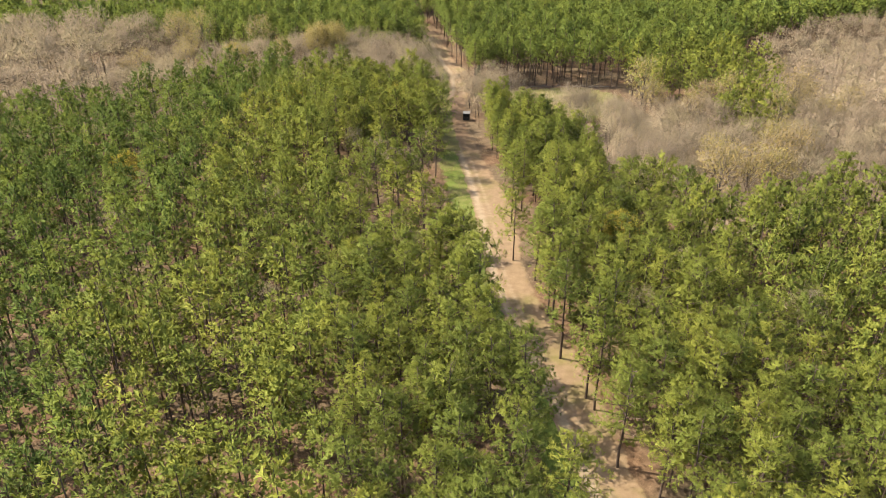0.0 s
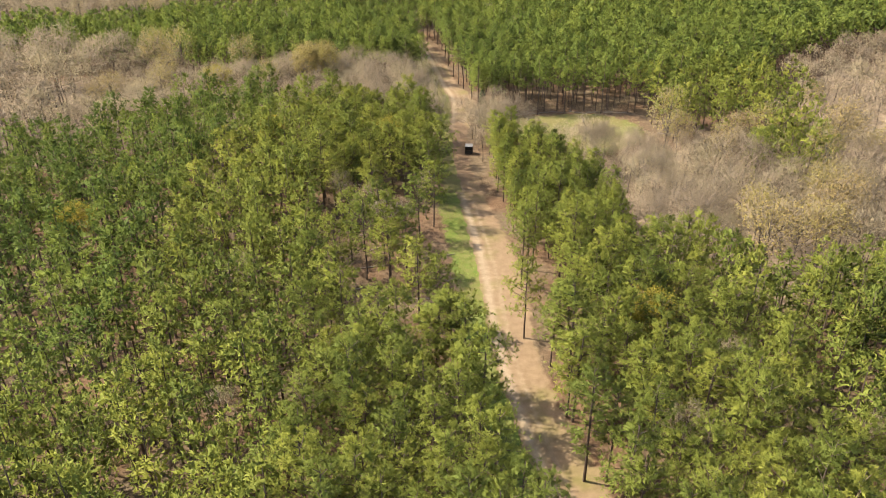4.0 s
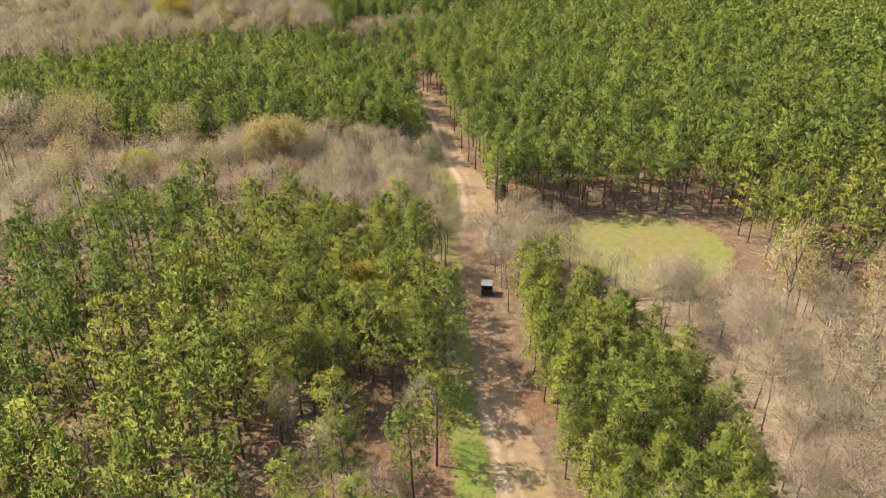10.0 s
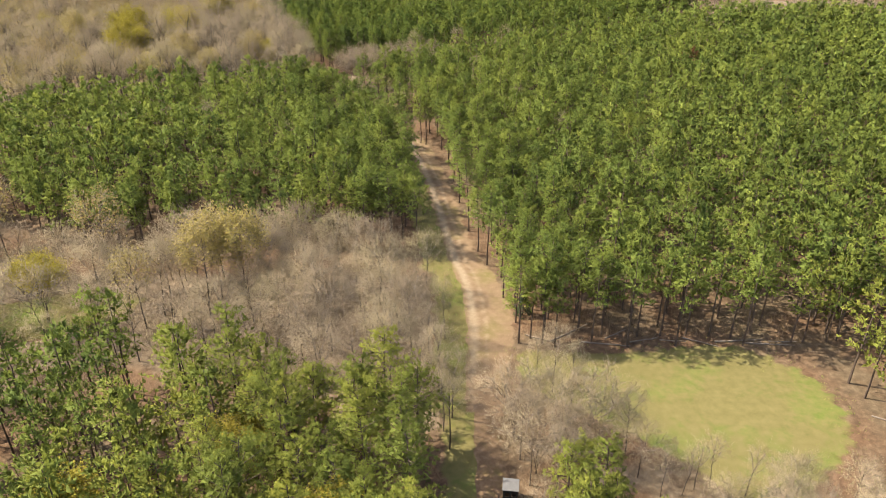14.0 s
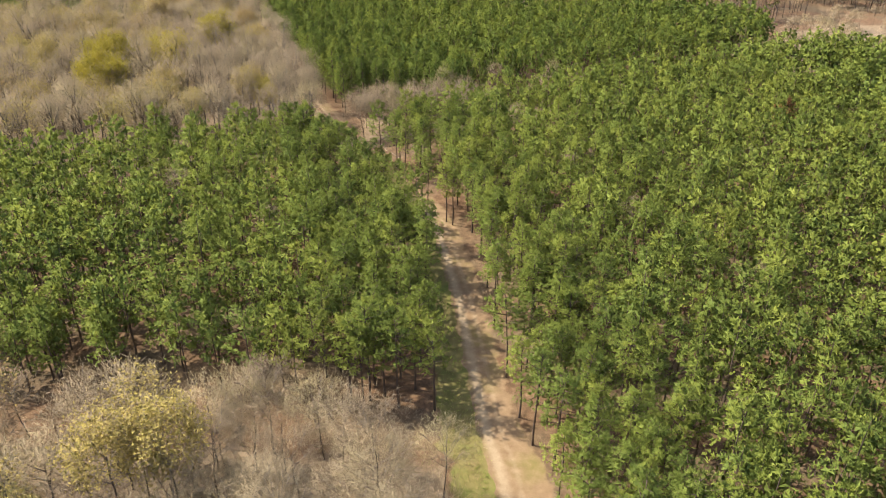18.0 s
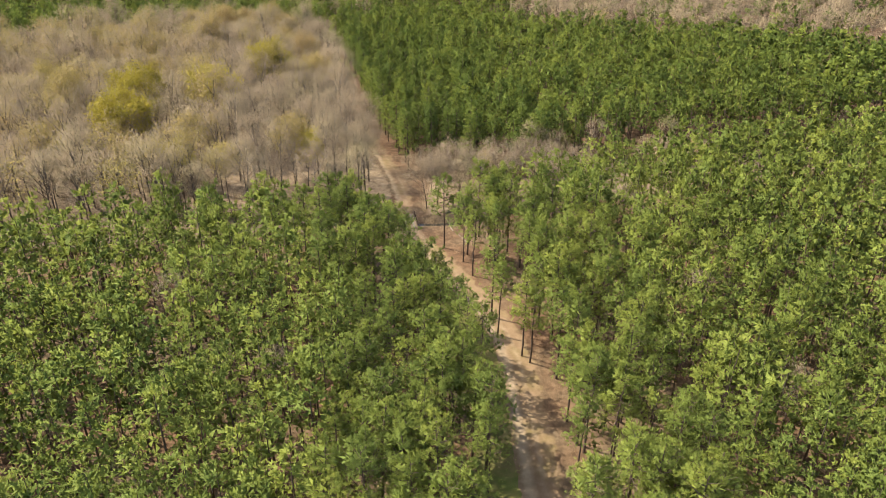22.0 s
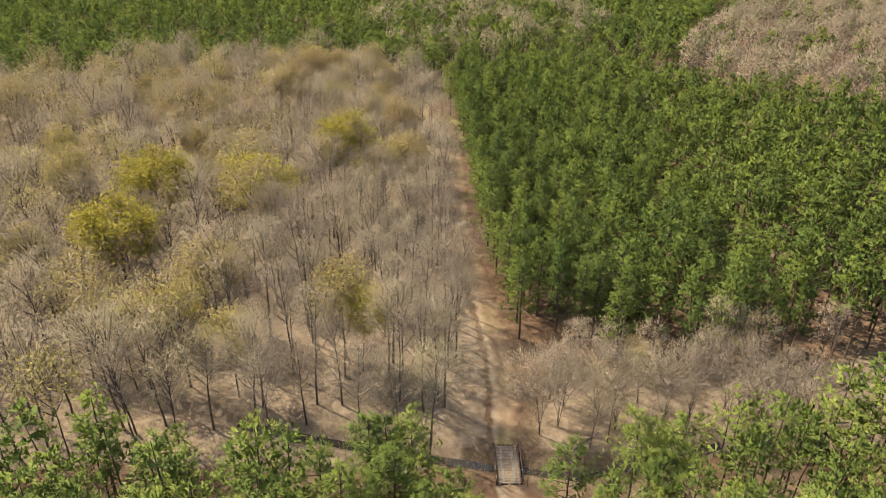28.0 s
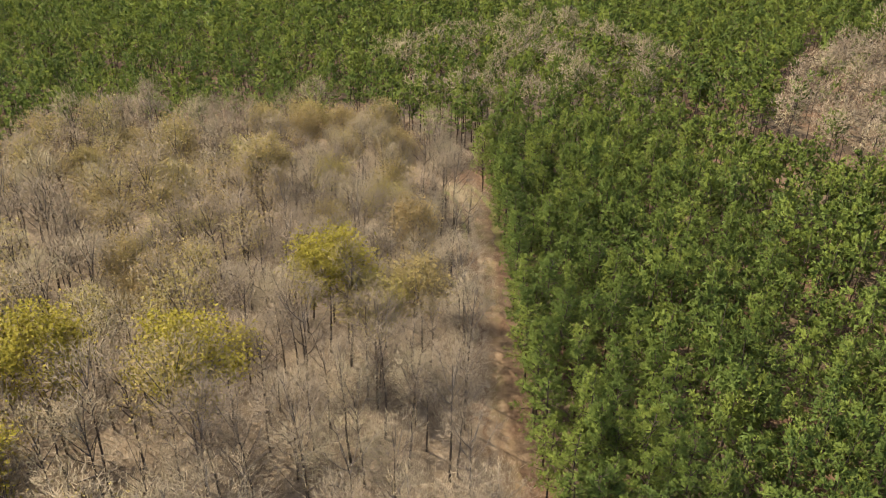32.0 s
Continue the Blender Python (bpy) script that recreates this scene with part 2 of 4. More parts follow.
WATER, _nt, _b = material("creek_water", 0.12)
_b.inputs["Base Color"].default_value = (0.035, 0.03, 0.02, 1)

# ---- plan ----
ROAD = [(27, 30), (23.5, 50), (20, 68), (17.6, 84), (14.4, 98), (11.5, 116), (10.6, 128), (9.8, 145), (8.2, 162), (6.0, 182), (4.0, 204), (4.2, 225),
        (5.0, 243), (4.2, 257), (2.0, 267), (-0.6, 284), (-3.0, 300), (-5.9, 315), (-9.6, 331), (-14.2, 341), (-20.5, 350), (-28.0, 361), (-32.6, 367.5), (-36.3, 373.5),
        (-40.0, 386), (-44.0, 396), (-50.0, 408), (-60, 427), (-69, 448), (-78, 470), (-84.5, 483), (-90.5, 494), (-101, 502), (-118, 508), (-150, 514), (-220, 518)]


def spline(points, step):
    """Points along a smooth curve through the given ones."""
    p = np.array([points[0], *points, points[-1]], float)
    out = []
    for i in range(1, len(p) - 2):
        n = max(2, int(np.linalg.norm(p[i + 1] - p[i]) / step))
        for k in range(n):
            t = k / n
            out.append(0.5 * (2 * p[i] + (p[i + 1] - p[i - 1]) * t + (2 * p[i - 1] - 5 * p[i] + 4 * p[i + 1] - p[i + 2]) * t ** 2
                              + (3 * p[i] - p[i - 1] - 3 * p[i + 1] + p[i + 2]) * t ** 3))
    return np.array(out + [p[-1]])


LINE = spline(ROAD, 1.0)
TANGENT = np.gradient(LINE, axis=0)
TANGENT /= np.linalg.norm(TANGENT, axis=1)[:, None]
CREEK = spline([(-260, 352), (-150, 358), (-90, 366), (-58, 370), (-36.3, 373.8), (-22, 379), (0, 396), (32, 412), (75, 438), (110, 462), (190, 482), (300, 490)], 1.5)


def road_offset(x, y):
    """Metres to the right of the track's middle (left: minus), by its nearest point."""
    d = LINE - (x, y)
    i = int(np.argmin((d ** 2).sum(1)))
    t = TANGENT[i]
    return (x - LINE[i, 0]) * t[1] - (y - LINE[i, 1]) * t[0] if 0 < i < len(LINE) - 1 else 99.0


def inside(x, y, poly):
    hit = False
    for (x0, y0), (x1, y1) in zip(poly, poly[1:] + poly[:1]):
        if (y0 > y) != (y1 > y) and x < (x1 - x0) * (y - y0) / (y1 - y0) + x0:
            hit = not hit
    return hit


FIELD_EDGE = [(10, 236), (15, 237), (26, 236.5), (38, 238.5), (47, 238), (54, 232), (56.5, 224), (54, 216), (48, 210), (42, 205), (36, 206), (33, 210), (28, 215), (22, 219.5), (16, 224), (11, 229)]
STANDS = {
    "front_left": [(-260, 20), (30, 20), (24, 50), (20, 68), (14.4, 98), (10, 128), (8, 162), (4, 204), (3, 217), (-3, 217), (-17, 218), (-45, 229), (-64, 225), (-88, 196), (-113, 185), (-160, 170), (-260, 160)],
    "front_right": [(24, 20), (20, 68), (14, 98), (10, 145), (6, 182), (5, 200), (11, 207), (17, 204), (20, 190), (30, 176), (34, 160), (36, 143), (48, 139), (58, 130), (90, 140), (125, 148), (260, 160), (260, 20)],
    "clump": [(70, 178), (82, 172), (92, 180), (91, 194), (80, 200), (71, 193)],
    "field_side": [(57, 242), (60, 216), (66, 205), (80, 204), (96, 214), (102, 238), (96, 250)],
    "middle_right": [(5, 243), (11, 238.6), (17, 237.8), (40, 238.4), (57, 238.8), (96, 248), (110, 270), (150, 300), (230, 330), (300, 450), (150, 462), (96, 448), (60, 426), (31, 409), (14, 397), (-3, 387), (-14, 374), (-26, 367), (-20, 350), (-5, 315)],
    "middle_left": [(-300, 290), (-91, 280), (-75, 269), (-49, 273), (-25, 271), (2, 266), (-6, 315), (-14, 341), (-35, 366), (-46, 360.5), (-78, 349), (-110, 336), (-124, 326), (-300, 290)],
    "far_right": [(-44, 400), (-20, 400), (0, 411), (35, 425), (70, 443.5), (105, 467), (112, 500), (90, 522), (57, 526), (5, 520), (-24, 526), (-60, 545), (-95, 522), (-92, 495), (-84, 483), (-60, 427)],
    "far_back": [(-420, 440), (-200, 455), (-176, 485), (-140, 503), (-118, 514), (-100, 508), (-92, 522), (-62, 550), (-33, 549), (-30, 600), (-22, 664), (60, 690), (120, 640), (190, 560), (300, 560), (420, 820), (-420, 820)],
}
WOODS = {
    "left_band": [(-300, 165), (-160, 173), (-113, 189), (-88, 200), (-64, 229), (-45, 233), (-17, 222), (0, 221), (0.5, 259), (-25, 262), (-49, 264), (-75, 261), (-91, 271), (-300, 285)],
    "right_hollow": [(22, 208), (26, 197), (35, 189), (39, 172), (40, 147), (58, 134), (90, 144), (125, 152), (260, 165), (260, 330), (230, 325), (150, 296), (112, 266), (104, 238), (97, 212), (80, 202), (64, 203), (56, 211), (46, 206), (36, 204), (30, 210), (20, 217), (12, 222), (10, 212)],
    "big_block": [(-420, 300), (-300, 300), (-124, 333), (-110, 344), (-78, 357), (-46, 368), (-40, 378), (-46, 394), (-63, 427), (-81, 470), (-94, 492), (-110, 500), (-136, 499), (-172, 482), (-196, 452), (-420, 430)],
    "drain": [(-33, 378), (-14, 384), (0, 391), (15, 398), (31, 405), (60, 422), (96, 454), (150, 466), (300, 470), (300, 540), (150, 545), (116, 498), (104, 470), (70, 447), (35, 428), (0, 411), (-20, 400), (-36, 396)],
    "back_mix": [(-112, 520), (-96, 527), (-64, 550), (-58, 600), (-120, 640), (-150, 560)],
    "back_right": [(-30, 547), (-22, 532), (5, 526), (57, 530), (95, 526), (150, 550), (160, 590), (110, 640), (60, 680), (-18, 660), (-27, 600)],
}


STANDS["back_right"] = WOODS["back_right"]


def seen_side(x, y):
    """The stretch of country that the flight overlooks."""
    left = np.interp(y, (0, 280, 450, 600, 700, 800), (40, 195, 250, 390, 210, 30))
    right = np.interp(y, (0, 280, 375, 575, 700, 800), (40, 195, 240, 240, 135, 40))
    return -left < x < right and 35 < y < 800


def height(x, y):
    """The lie of the land: level along the track and in the field, gently uneven in the woods."""
    away = min(1.0, max(0.0, (abs(road_offset(x, y)) - 14) / 40))
    for cx, cy, r in ((34, 222, 34), (-69, 247, 22)):
        away *= min(1.0, max(0.0, (math.hypot(x - cx, y - cy) - r) / 20))
    z = 0.5 * away * noise.noise((x * 0.03, y * 0.03, 0.0))
    d = np.sqrt(((CREEK - (x, y)) ** 2).sum(1)).min()
    return z - 1.5 * math.exp(-(d / 1.5) ** 2)


# ---- mesh helpers ----
def mesh_from(name, verts, tris, mats, which=None, attrs=(), smooth=False, lean=None):
    """A triangle mesh from arrays; attrs: (name, one value a vertex)."""
    me = bpy.data.meshes.new(name)
    verts, tris = np.asarray(verts, np.float32), np.asarray(tris, np.int32)
    me.vertices.add(len(verts))
    me.vertices.foreach_set("co", verts.ravel())
    me.loops.add(tris.size)
    me.loops.foreach_set("vertex_index", tris.ravel())
    me.polygons.add(len(tris))
    me.polygons.foreach_set("loop_start", np.arange(0, tris.size, 3, dtype=np.int32))
    for m in mats:
        me.materials.append(m)
    if which is not None:
        me.polygons.foreach_set("material_index", np.asarray(which, np.int32))
    me.polygons.foreach_set("use_smooth", np.full(len(tris), smooth))
    me.update(calc_edges=True)
    for key, values in attrs:
        a = me.attributes.new(key, 'FLOAT', 'POINT')
        a.data.foreach_set("value", np.asarray(values, np.float32))
    if lean is not None:
        a = me.attributes.new("lean", 'FLOAT_VECTOR', 'POINT')
        a.data.foreach_set("vector", np.asarray(lean, np.float32).ravel())
    return me


def part(name, bm, mat, parent, label=""):
    me = bpy.data.meshes.new(name)
    bm.to_mesh(me)
    bm.free()
    me.materials.append(mat)
    ob = new(name, me)
    ob.parent = parent
    return tagged(ob, label)


def empty_thing(name, m, label, category, group=""):
    ob = new(name)
    ob.empty_display_size = 0.5
    ob.matrix_world = m
    return tagged(ob, label, category, group)


def box(size, m=Matrix(), bevel=0.0, bm=None):
    bm = bm or bmesh.new()
    r = bmesh.ops.create_cube(bm, size=1, matrix=m @ Matrix.Diagonal((*size, 1)))
    if bevel:
        edges = {e for v in r["verts"] for e in v.link_edges}
        bmesh.ops.bevel(bm, geom=list(edges), offset=bevel, segments=1, affect='EDGES')
    return bm


class Soup:
    """Gathers triangles; lean: the way that the tuft round a vertex faces."""

    def __init__(self):
        self.v, self.f, self.lean, self.n = [], [], [], 0

    def add(self, v, f, lean=None):
        self.v.append(np.asarray(v, float))
        self.f.append(np.asarray(f, int) + self.n)
        self.lean.append(np.zeros((len(v), 3)) if lean is None else lean)
        self.n += len(v)

    def get(self):
        if not self.v:
            return np.zeros((0, 3)), np.zeros((0, 3), int), np.zeros((0, 3))
        return np.concatenate(self.v), np.concatenate(self.f), np.concatenate(self.lean)


def tube(soup, points, radii, sides):
    p = np.asarray(points, float)
    d = np.gradient(p, axis=0)
    d /= np.linalg.norm(d, axis=1)[:, None] + 1e-9
    ref = np.where(np.abs(d[:, 2:3]) > 0.9, (1.0, 0.0, 0.0), (0.0, 0.0, 1.0))
    a = np.cross(d, ref)
    a /= np.linalg.norm(a, axis=1)[:, None] + 1e-9
    b = np.cross(d, a)
    ang = np.arange(sides) * 2 * math.pi / sides
    r = np.asarray(radii, float)[:, None, None]
    ring = p[:, None] + r * (np.cos(ang)[None, :, None] * a[:, None] + np.sin(ang)[None, :, None] * b[:, None])
    f = []
    for i in range(len(p) - 1):
        for k in range(sides):
            q, w = i * sides + k, i * sides + (k + 1) % sides
            f += [(q, q + sides, w), (w, q + sides, w + sides)]
    soup.add(ring.reshape(-1, 3), f)


def unit(v):
    return v / (np.linalg.norm(v, axis=-1, keepdims=True) + 1e-9)


def sprays(soup, rng, at, out, blades, length, width, spread=1.0, lift=0.35):
    """Needle sprays: stars of narrow pointed blades that share their middle, at the points given, leaning outwards."""
    n = len(at)
    d = unit(unit(out)[:, None] * 0.5 + np.array((0, 0, lift)) + rng.normal(0, spread * 0.6, (n, blades, 3)))
    side = unit(np.cross(d, np.array((0, 0, 0.8)) + rng.normal(0, 0.6, (n, blades, 3))))
    ln = length * rng.uniform(0.6, 1.3, (n, blades, 1))
    w = width * rng.uniform(0.6, 1.3, (n, blades, 1))
    flank = at[:, None] + d * ln * 0.5 + side * w
    tip = at[:, None] + d * ln
    v = np.concatenate([at[:, None], flank.reshape(n, -1, 3), tip.reshape(n, -1, 3)], 1)
    k = np.arange(blades)
    f = np.stack([np.zeros(blades, int), 1 + k, 1 + blades + k], 1)
    f = (f[None] + (np.arange(n) * (1 + 2 * blades))[:, None, None]).reshape(-1, 3)
    lean = unit(unit(out) * 0.45 + (0, 0, 0.6) + rng.normal(0, 0.2, (n, 3)))
    soup.add(v.reshape(-1, 3), f, np.repeat(lean, 1 + 2 * blades, 0))


def slivers(soup, rng, at, out, count, length, width, spread=0.85, lift=0.15):
    """Fine twigs: single thin blades that start at the points given."""
    at, out = np.repeat(at, count, 0), np.repeat(out, count, 0)
    n = len(at)
    d = unit(unit(out) * 0.7 + np.array((0, 0, lift)) + rng.normal(0, spread * 0.6, (n, 3)))
    side = unit(np.cross(d, np.array((0, 0, 0.8)) + rng.normal(0, 0.7, (n, 3)))) * width * rng.uniform(0.6, 1.3, (n, 1))
    at = at + rng.normal(0, 0.48, (n, 3))
    tip = at + d * length * rng.uniform(0.5, 1.4, (n, 1))
    soup.add(np.stack([at - side, at + side, tip], 1).reshape(-1, 3), np.arange(3 * n).reshape(-1, 3), np.repeat(unit(unit(out) * 0.6 + (0, 0, 0.5) + rng.normal(0, 0.14, (n, 3))), 3, 0))


# ---- trees, as shapes ----
def pine_shape(rng, h, r, branches, tufts, blades, length, width, core, foot=0.48, sides=6):
    """A pine: a bare straight stem, a rounded crown of upswept branches with sprays of needles."""
    wood, leaf = Soup(), Soup()
    lean = rng.normal(0, 0.025 * h, 2)
    zs = np.linspace(0, 1, 6 if sides > 3 else 3)
    stem = np.stack([lean[0] * zs ** 2, lean[1] * zs ** 2, -0.3 + zs * (h * 0.96 + 0.3)], 1)
    stem[1:-1, :2] += rng.normal(0, 0.06, (len(zs) - 2, 2))
    tube(wood, stem, (0.20 - 0.16 * zs) * h / 17, sides)
    az = rng.uniform(0, 6.28)
    for i in range(branches):
        u = (i + 0.5) / branches
        z = h * (foot + (1 - foot) * u ** 0.9) * 0.95
        az += 2.4 + rng.normal(0, 0.4)
        reach = r * math.sin(math.pi * (0.34 + 0.55 * u)) * rng.uniform(0.72, 1.12)
        d = np.array((math.cos(az), math.sin(az), 0.05 + 0.45 * u))
        across = np.array((-d[1], d[0], 0.0))
        q = z / h
        base = np.array((lean[0] * q ** 2, lean[1] * q ** 2, z - 0.15 * reach))
        if sides > 5:
            k = np.array((0.0, 0.55, 1.0))[:, None]
            tube(wood, base + d * reach * k + (0, 0, 0.18 * reach) * k ** 2, (0.06, 0.04, 0.012), 3)
        # a shelf of shoots along the outer part of the branch, its ends turned up
        a = rng.uniform(0.38, 1.06, (tufts, 1))
        b = rng.normal(0, 0.27, (tufts, 1)) * (1.15 - 0.5 * a)
        at = base + (d * a + across * b) * reach + (0, 0, 0.18 * reach) * a ** 2 + rng.normal(0, 0.16, (tufts, 3)) * (1, 1, 1.5)
        sprays(leaf, rng, at, d * a + across * b * 1.6 + (0, 0, 0.25), blades, length, width, 0.85, 0.45)
        # the older, denser needles behind them
        n, fans, long, wide = core
        a = rng.uniform(0.12, 0.72, (n, 1))
        at = base + (d * a + across * rng.normal(0, 0.2, (n, 1))) * reach + rng.normal(0, 0.12, (n, 3)) - (0, 0, 0.1 * reach)
        sprays(leaf, rng, at, d + np.zeros((n, 3)), fans, long, wide, 1.0, 0.0)
    return wood.get(), leaf.get()


def hardwood_shape(rng, h, r, twigs, twig_len, twig_w, leaves=0, leaf_size=0.3, sides=6, stems=1):
    """A leafless hardwood: forked limbs and a haze of fine twigs; leaves: opening buds among them."""
    wood, fine, leaf, limb_parts = Soup(), Soup(), Soup(), []
    at, out = [], []
    for s in range(stems):
        turn = rng.uniform(0, 6.28)
        tilt = np.array((math.cos(turn), math.sin(turn), 0)) * (0.22 * h if stems > 1 else 0.05 * h)
        hh = h * rng.uniform(0.85, 1.0)
        zs = np.linspace(0, 1, 7)[:, None]
        stem = np.array((0, 0, -0.3)) + zs * np.array((0, 0, hh * 0.86)) + zs ** 1.6 * tilt
        stem[1:, :2] += np.cumsum(rng.normal(0, 0.10, (6, 2)), 0)
        tube(wood, stem, (0.155 - 0.135 * zs[:, 0]) * h / 17 / stems ** 0.5, sides)
        limbs = 9 if stems == 1 else 5
        az = rng.uniform(0, 6.28)
        heart = np.array((stem[5][0], stem[5][1], hh * 0.755))
        for i in range(limbs):
            u = (i + 0.5) / limbs
            f = 0.52 + 0.34 * u
            k = min(5, int(f * 6))
            base = stem[k] + (stem[k + 1] - stem[k]) * (f * 6 - k)
            az += 2.4 + rng.normal(0, 0.35)
            tall = -0.25 + 1.2 * u + rng.normal(0, 0.08)
            reach = math.sqrt(max(0.06, 1 - min(1.0, tall) ** 2)) * 0.74 * rng.uniform(0.8, 1.15) / stems ** 0.15
            goal = heart + (math.cos(az) * reach * r, math.sin(az) * reach * r, tall * 0.23 * hh)
            d = goal - base
            t = np.array((0.0, 0.35, 0.7, 1.0))[:, None]
            limb = base + d * t + np.array((0, 0, -0.12)) * np.linalg.norm(d) * np.sin(t * math.pi) + rng.normal(0, 0.12, (4, 3)) * t
            own = Soup() if sides > 5 else wood
            if sides > 5:
                limb_parts.append(own)
            if sides > 3:
                tube(own, limb if sides > 4 else limb[::3], (np.array((0.065, 0.045, 0.028, 0.010)) if sides > 4 else np.array((0.065, 0.016))) * h / 17, max(3, sides - 2))
            for j in range(5):
                q = rng.uniform(0.5, 1.0)
                k2 = min(2, int(q * 3))
                b = limb[k2] + (limb[k2 + 1] - limb[k2]) * (q * 3 - k2)
                e = unit(unit(goal - heart) * 0.8 + rng.normal(0, 0.6, 3) + (0, 0, 0.25)) * r * rng.uniform(0.22, 0.4)
                if sides > 4:
                    tube(own, [b, b + e * 0.6 + (0, 0, 0.05), b + e], (0.03, 0.02, 0.008), 3)
                for w in np.linspace(0.4, 1.0, 4):
                    at.append(b + e * w)
                    out.append(e + (goal - heart) * 0.3)
        # the round outer shell of fine twigs
        shell = unit(rng.normal(0, 1, (150 // stems, 3)) + (0, 0, 0.35))
        lumps = np.array([1 + 0.22 * noise.noise(tuple(d * 1.7 + turn * 3 + s)) for d in shell])[:, None]
        at += list(heart + shell * lumps * rng.uniform(0.62, 0.98, (len(shell), 1)) * np.array((r, r, 0.23 * hh)))
        out += list(shell * 3 + (0, 0, 0.8))
    at, out = np.array(at), np.array(out)
    slivers(fine, rng, at, out, max(1, round(twigs / len(at))), twig_len, twig_w)
    if leaves:
        p = at[rng.integers(0, len(at), leaves)] + rng.normal(0, 0.75, (leaves, 3))
        sprays(leaf, rng, p, rng.normal(0, 1, (leaves, 3)) + (0, 0, 0.6), 3, leaf_size, leaf_size * 0.75, 1.4)
    return (wood.get(), fine.get(), leaf.get(), *[s.get() for s in limb_parts])


def cedar_shape(rng, h, r):
    """A small conical evergreen, clothed to the ground."""
    wood, leaf = Soup(), Soup()
    tube(wood, [(0, 0, -0.2), (0, 0, h * 0.5), (0.05, 0, h * 0.95)], (0.12, 0.08, 0.02), 6)
    n = 420
    z = rng.uniform(0.02, 1, n) ** 1.2
    a = rng.uniform(0, 6.28, n)
    q = r * (1.02 - z) ** 0.8 * rng.uniform(0.55, 1.05, n)
    at = np.stack([np.cos(a) * q, np.sin(a) * q, z * h], 1)
    sprays(leaf, rng, at, at * (1, 1, 0), 4, 0.4, 0.12)
    return wood.get(), leaf.get()


RNG = np.random.default_rng(7)


def tree_kind(name, shapes, mats, parts, label, category="tree"):
    """Models of one kind of tree, each an Empty with its parts; returns them, to be planted and copied."""
    models = []
    for shape in shapes:
        ob = empty_thing(name, pose(0, 0, 0), label, category)
        for (v, f, lean), mat, pname in zip(shape, (*mats, *[LIMB_BARK] * 40) if len(mats) == 3 else (*mats, None, *[LIMB_BARK] * 40), (*parts, *["limb"] * 40) if len(parts) == 3 else (*parts, "", *["limb"] * 40)):
            if len(f) and pname:
                o = new(pname, mesh_from(pname, v, f, [mat], smooth=pname in ("trunk", "limb"), lean=None if pname in ("trunk", "limb") else lean))
                o.parent = ob
        models.append(ob)
    return models


def plant(models, spots, group, used):
    """Stands copies of the models on the spots (x, y, size, turn); the first of each model is the model itself."""
    for k, (x, y, s, turn) in enumerate(spots):
        i = k % len(models)
        m = pose(x, y, height(x, y), 0, 0, turn) @ Matrix.Diagonal((s * RNG.uniform(0.92, 1.08), s * RNG.uniform(0.92, 1.08), s, 1))
        if i not in used:
            used.add(i)
            models[i].matrix_world = m
            ob = models[i]
        else:
            loc, rot, sc = m.decompose()
            ob = copy_thing(models[i], pose(0, 0, 0))
            ob.matrix_basis = m
        tagged(ob, group=group)


def woodland(name, shapes, mats, spots, label):
    """Far trees, joined into one object: (x, y, size, turn) each."""
    vs, fs, ws, ts, ls, n = [], [], [], [], [], 0
    for k, (x, y, s, turn) in enumerate(spots):
        shape = shapes[int(RNG.integers(len(shapes)))]
        c, sn = math.cos(radians(turn)) * s, math.sin(radians(turn)) * s
        z, tint = height(x, y), RNG.random()
        sz = s * RNG.uniform(0.9, 1.1)
        for w, (v, f, lean) in enumerate(shape):
            if len(f):
                vs.append(np.stack([v[:, 0] * c - v[:, 1] * sn + x, v[:, 0] * sn + v[:, 1] * c + y, v[:, 2] * sz + z], 1).astype(np.float32))
                fs.append(f + n)
                ws.append(np.full(len(f), w))
                ts.append(np.full(len(v), tint))
                ls.append(np.stack([lean[:, 0] * c - lean[:, 1] * sn, lean[:, 0] * sn + lean[:, 1] * c, lean[:, 2] * s], 1).astype(np.float32))
                n += len(v)
    if not vs:
        return None
    me = mesh_from(name, np.concatenate(vs), np.concatenate(fs), mats, np.concatenate(ws), [("tint", np.concatenate(ts))], lean=np.concatenate(ls))
    return tagged(new(name, me), label, "woodland", kind="stuff")


# ---- ground ----
def lines(spans):
    out = []
    for a, b, step in spans:
        out += list(np.arange(a, b, step))
    return np.array(out + [spans[-1][1]])


def sheet(name, xs, ys, z_of, mat, label, attrs):
    nx, ny = len(xs), len(ys)
    v = np.array([(x, y, z_of(x, y)) for y in ys for x in xs])
    i = (np.arange(ny - 1)[:, None] * nx + np.arange(nx - 1)).ravel()
    f = np.concatenate([np.stack([i, i + 1, i + nx + 1], 1), np.stack([i, i + nx + 1, i + nx], 1)])
    return tagged(new(name, mesh_from(name, v, f, [mat], attrs=[(key, [of(x, y) for x, y, _ in v]) for key, of in attrs], smooth=True)), label, kind="structure")


def under_hardwoods(x, y):
    return float(any(inside(x, y, poly) for key, poly in WOODS.items() if key != "back_right"))


gx = lines([(-3000, -400, 650), (-400, -100, 10), (-100, -60, 4), (-60, -10, 1.2), (-10, 100, 4), (100, 400, 10), (400, 3000.1, 650)])
gy = lines([(-2500, 0, 500), (0, 340, 6), (340, 364, 2), (364, 384, 0.7), (384, 420, 2), (420, 840, 7), (840, 3500, 665)])
sheet("ground", gx, gy, lambda x, y: height(x, y) if -410 < x < 410 and 0 < y < 840 else 0.0, LITTER, "brown leaf litter and pine straw on the forest floor",
      [("hardwood", under_hardwoods)])


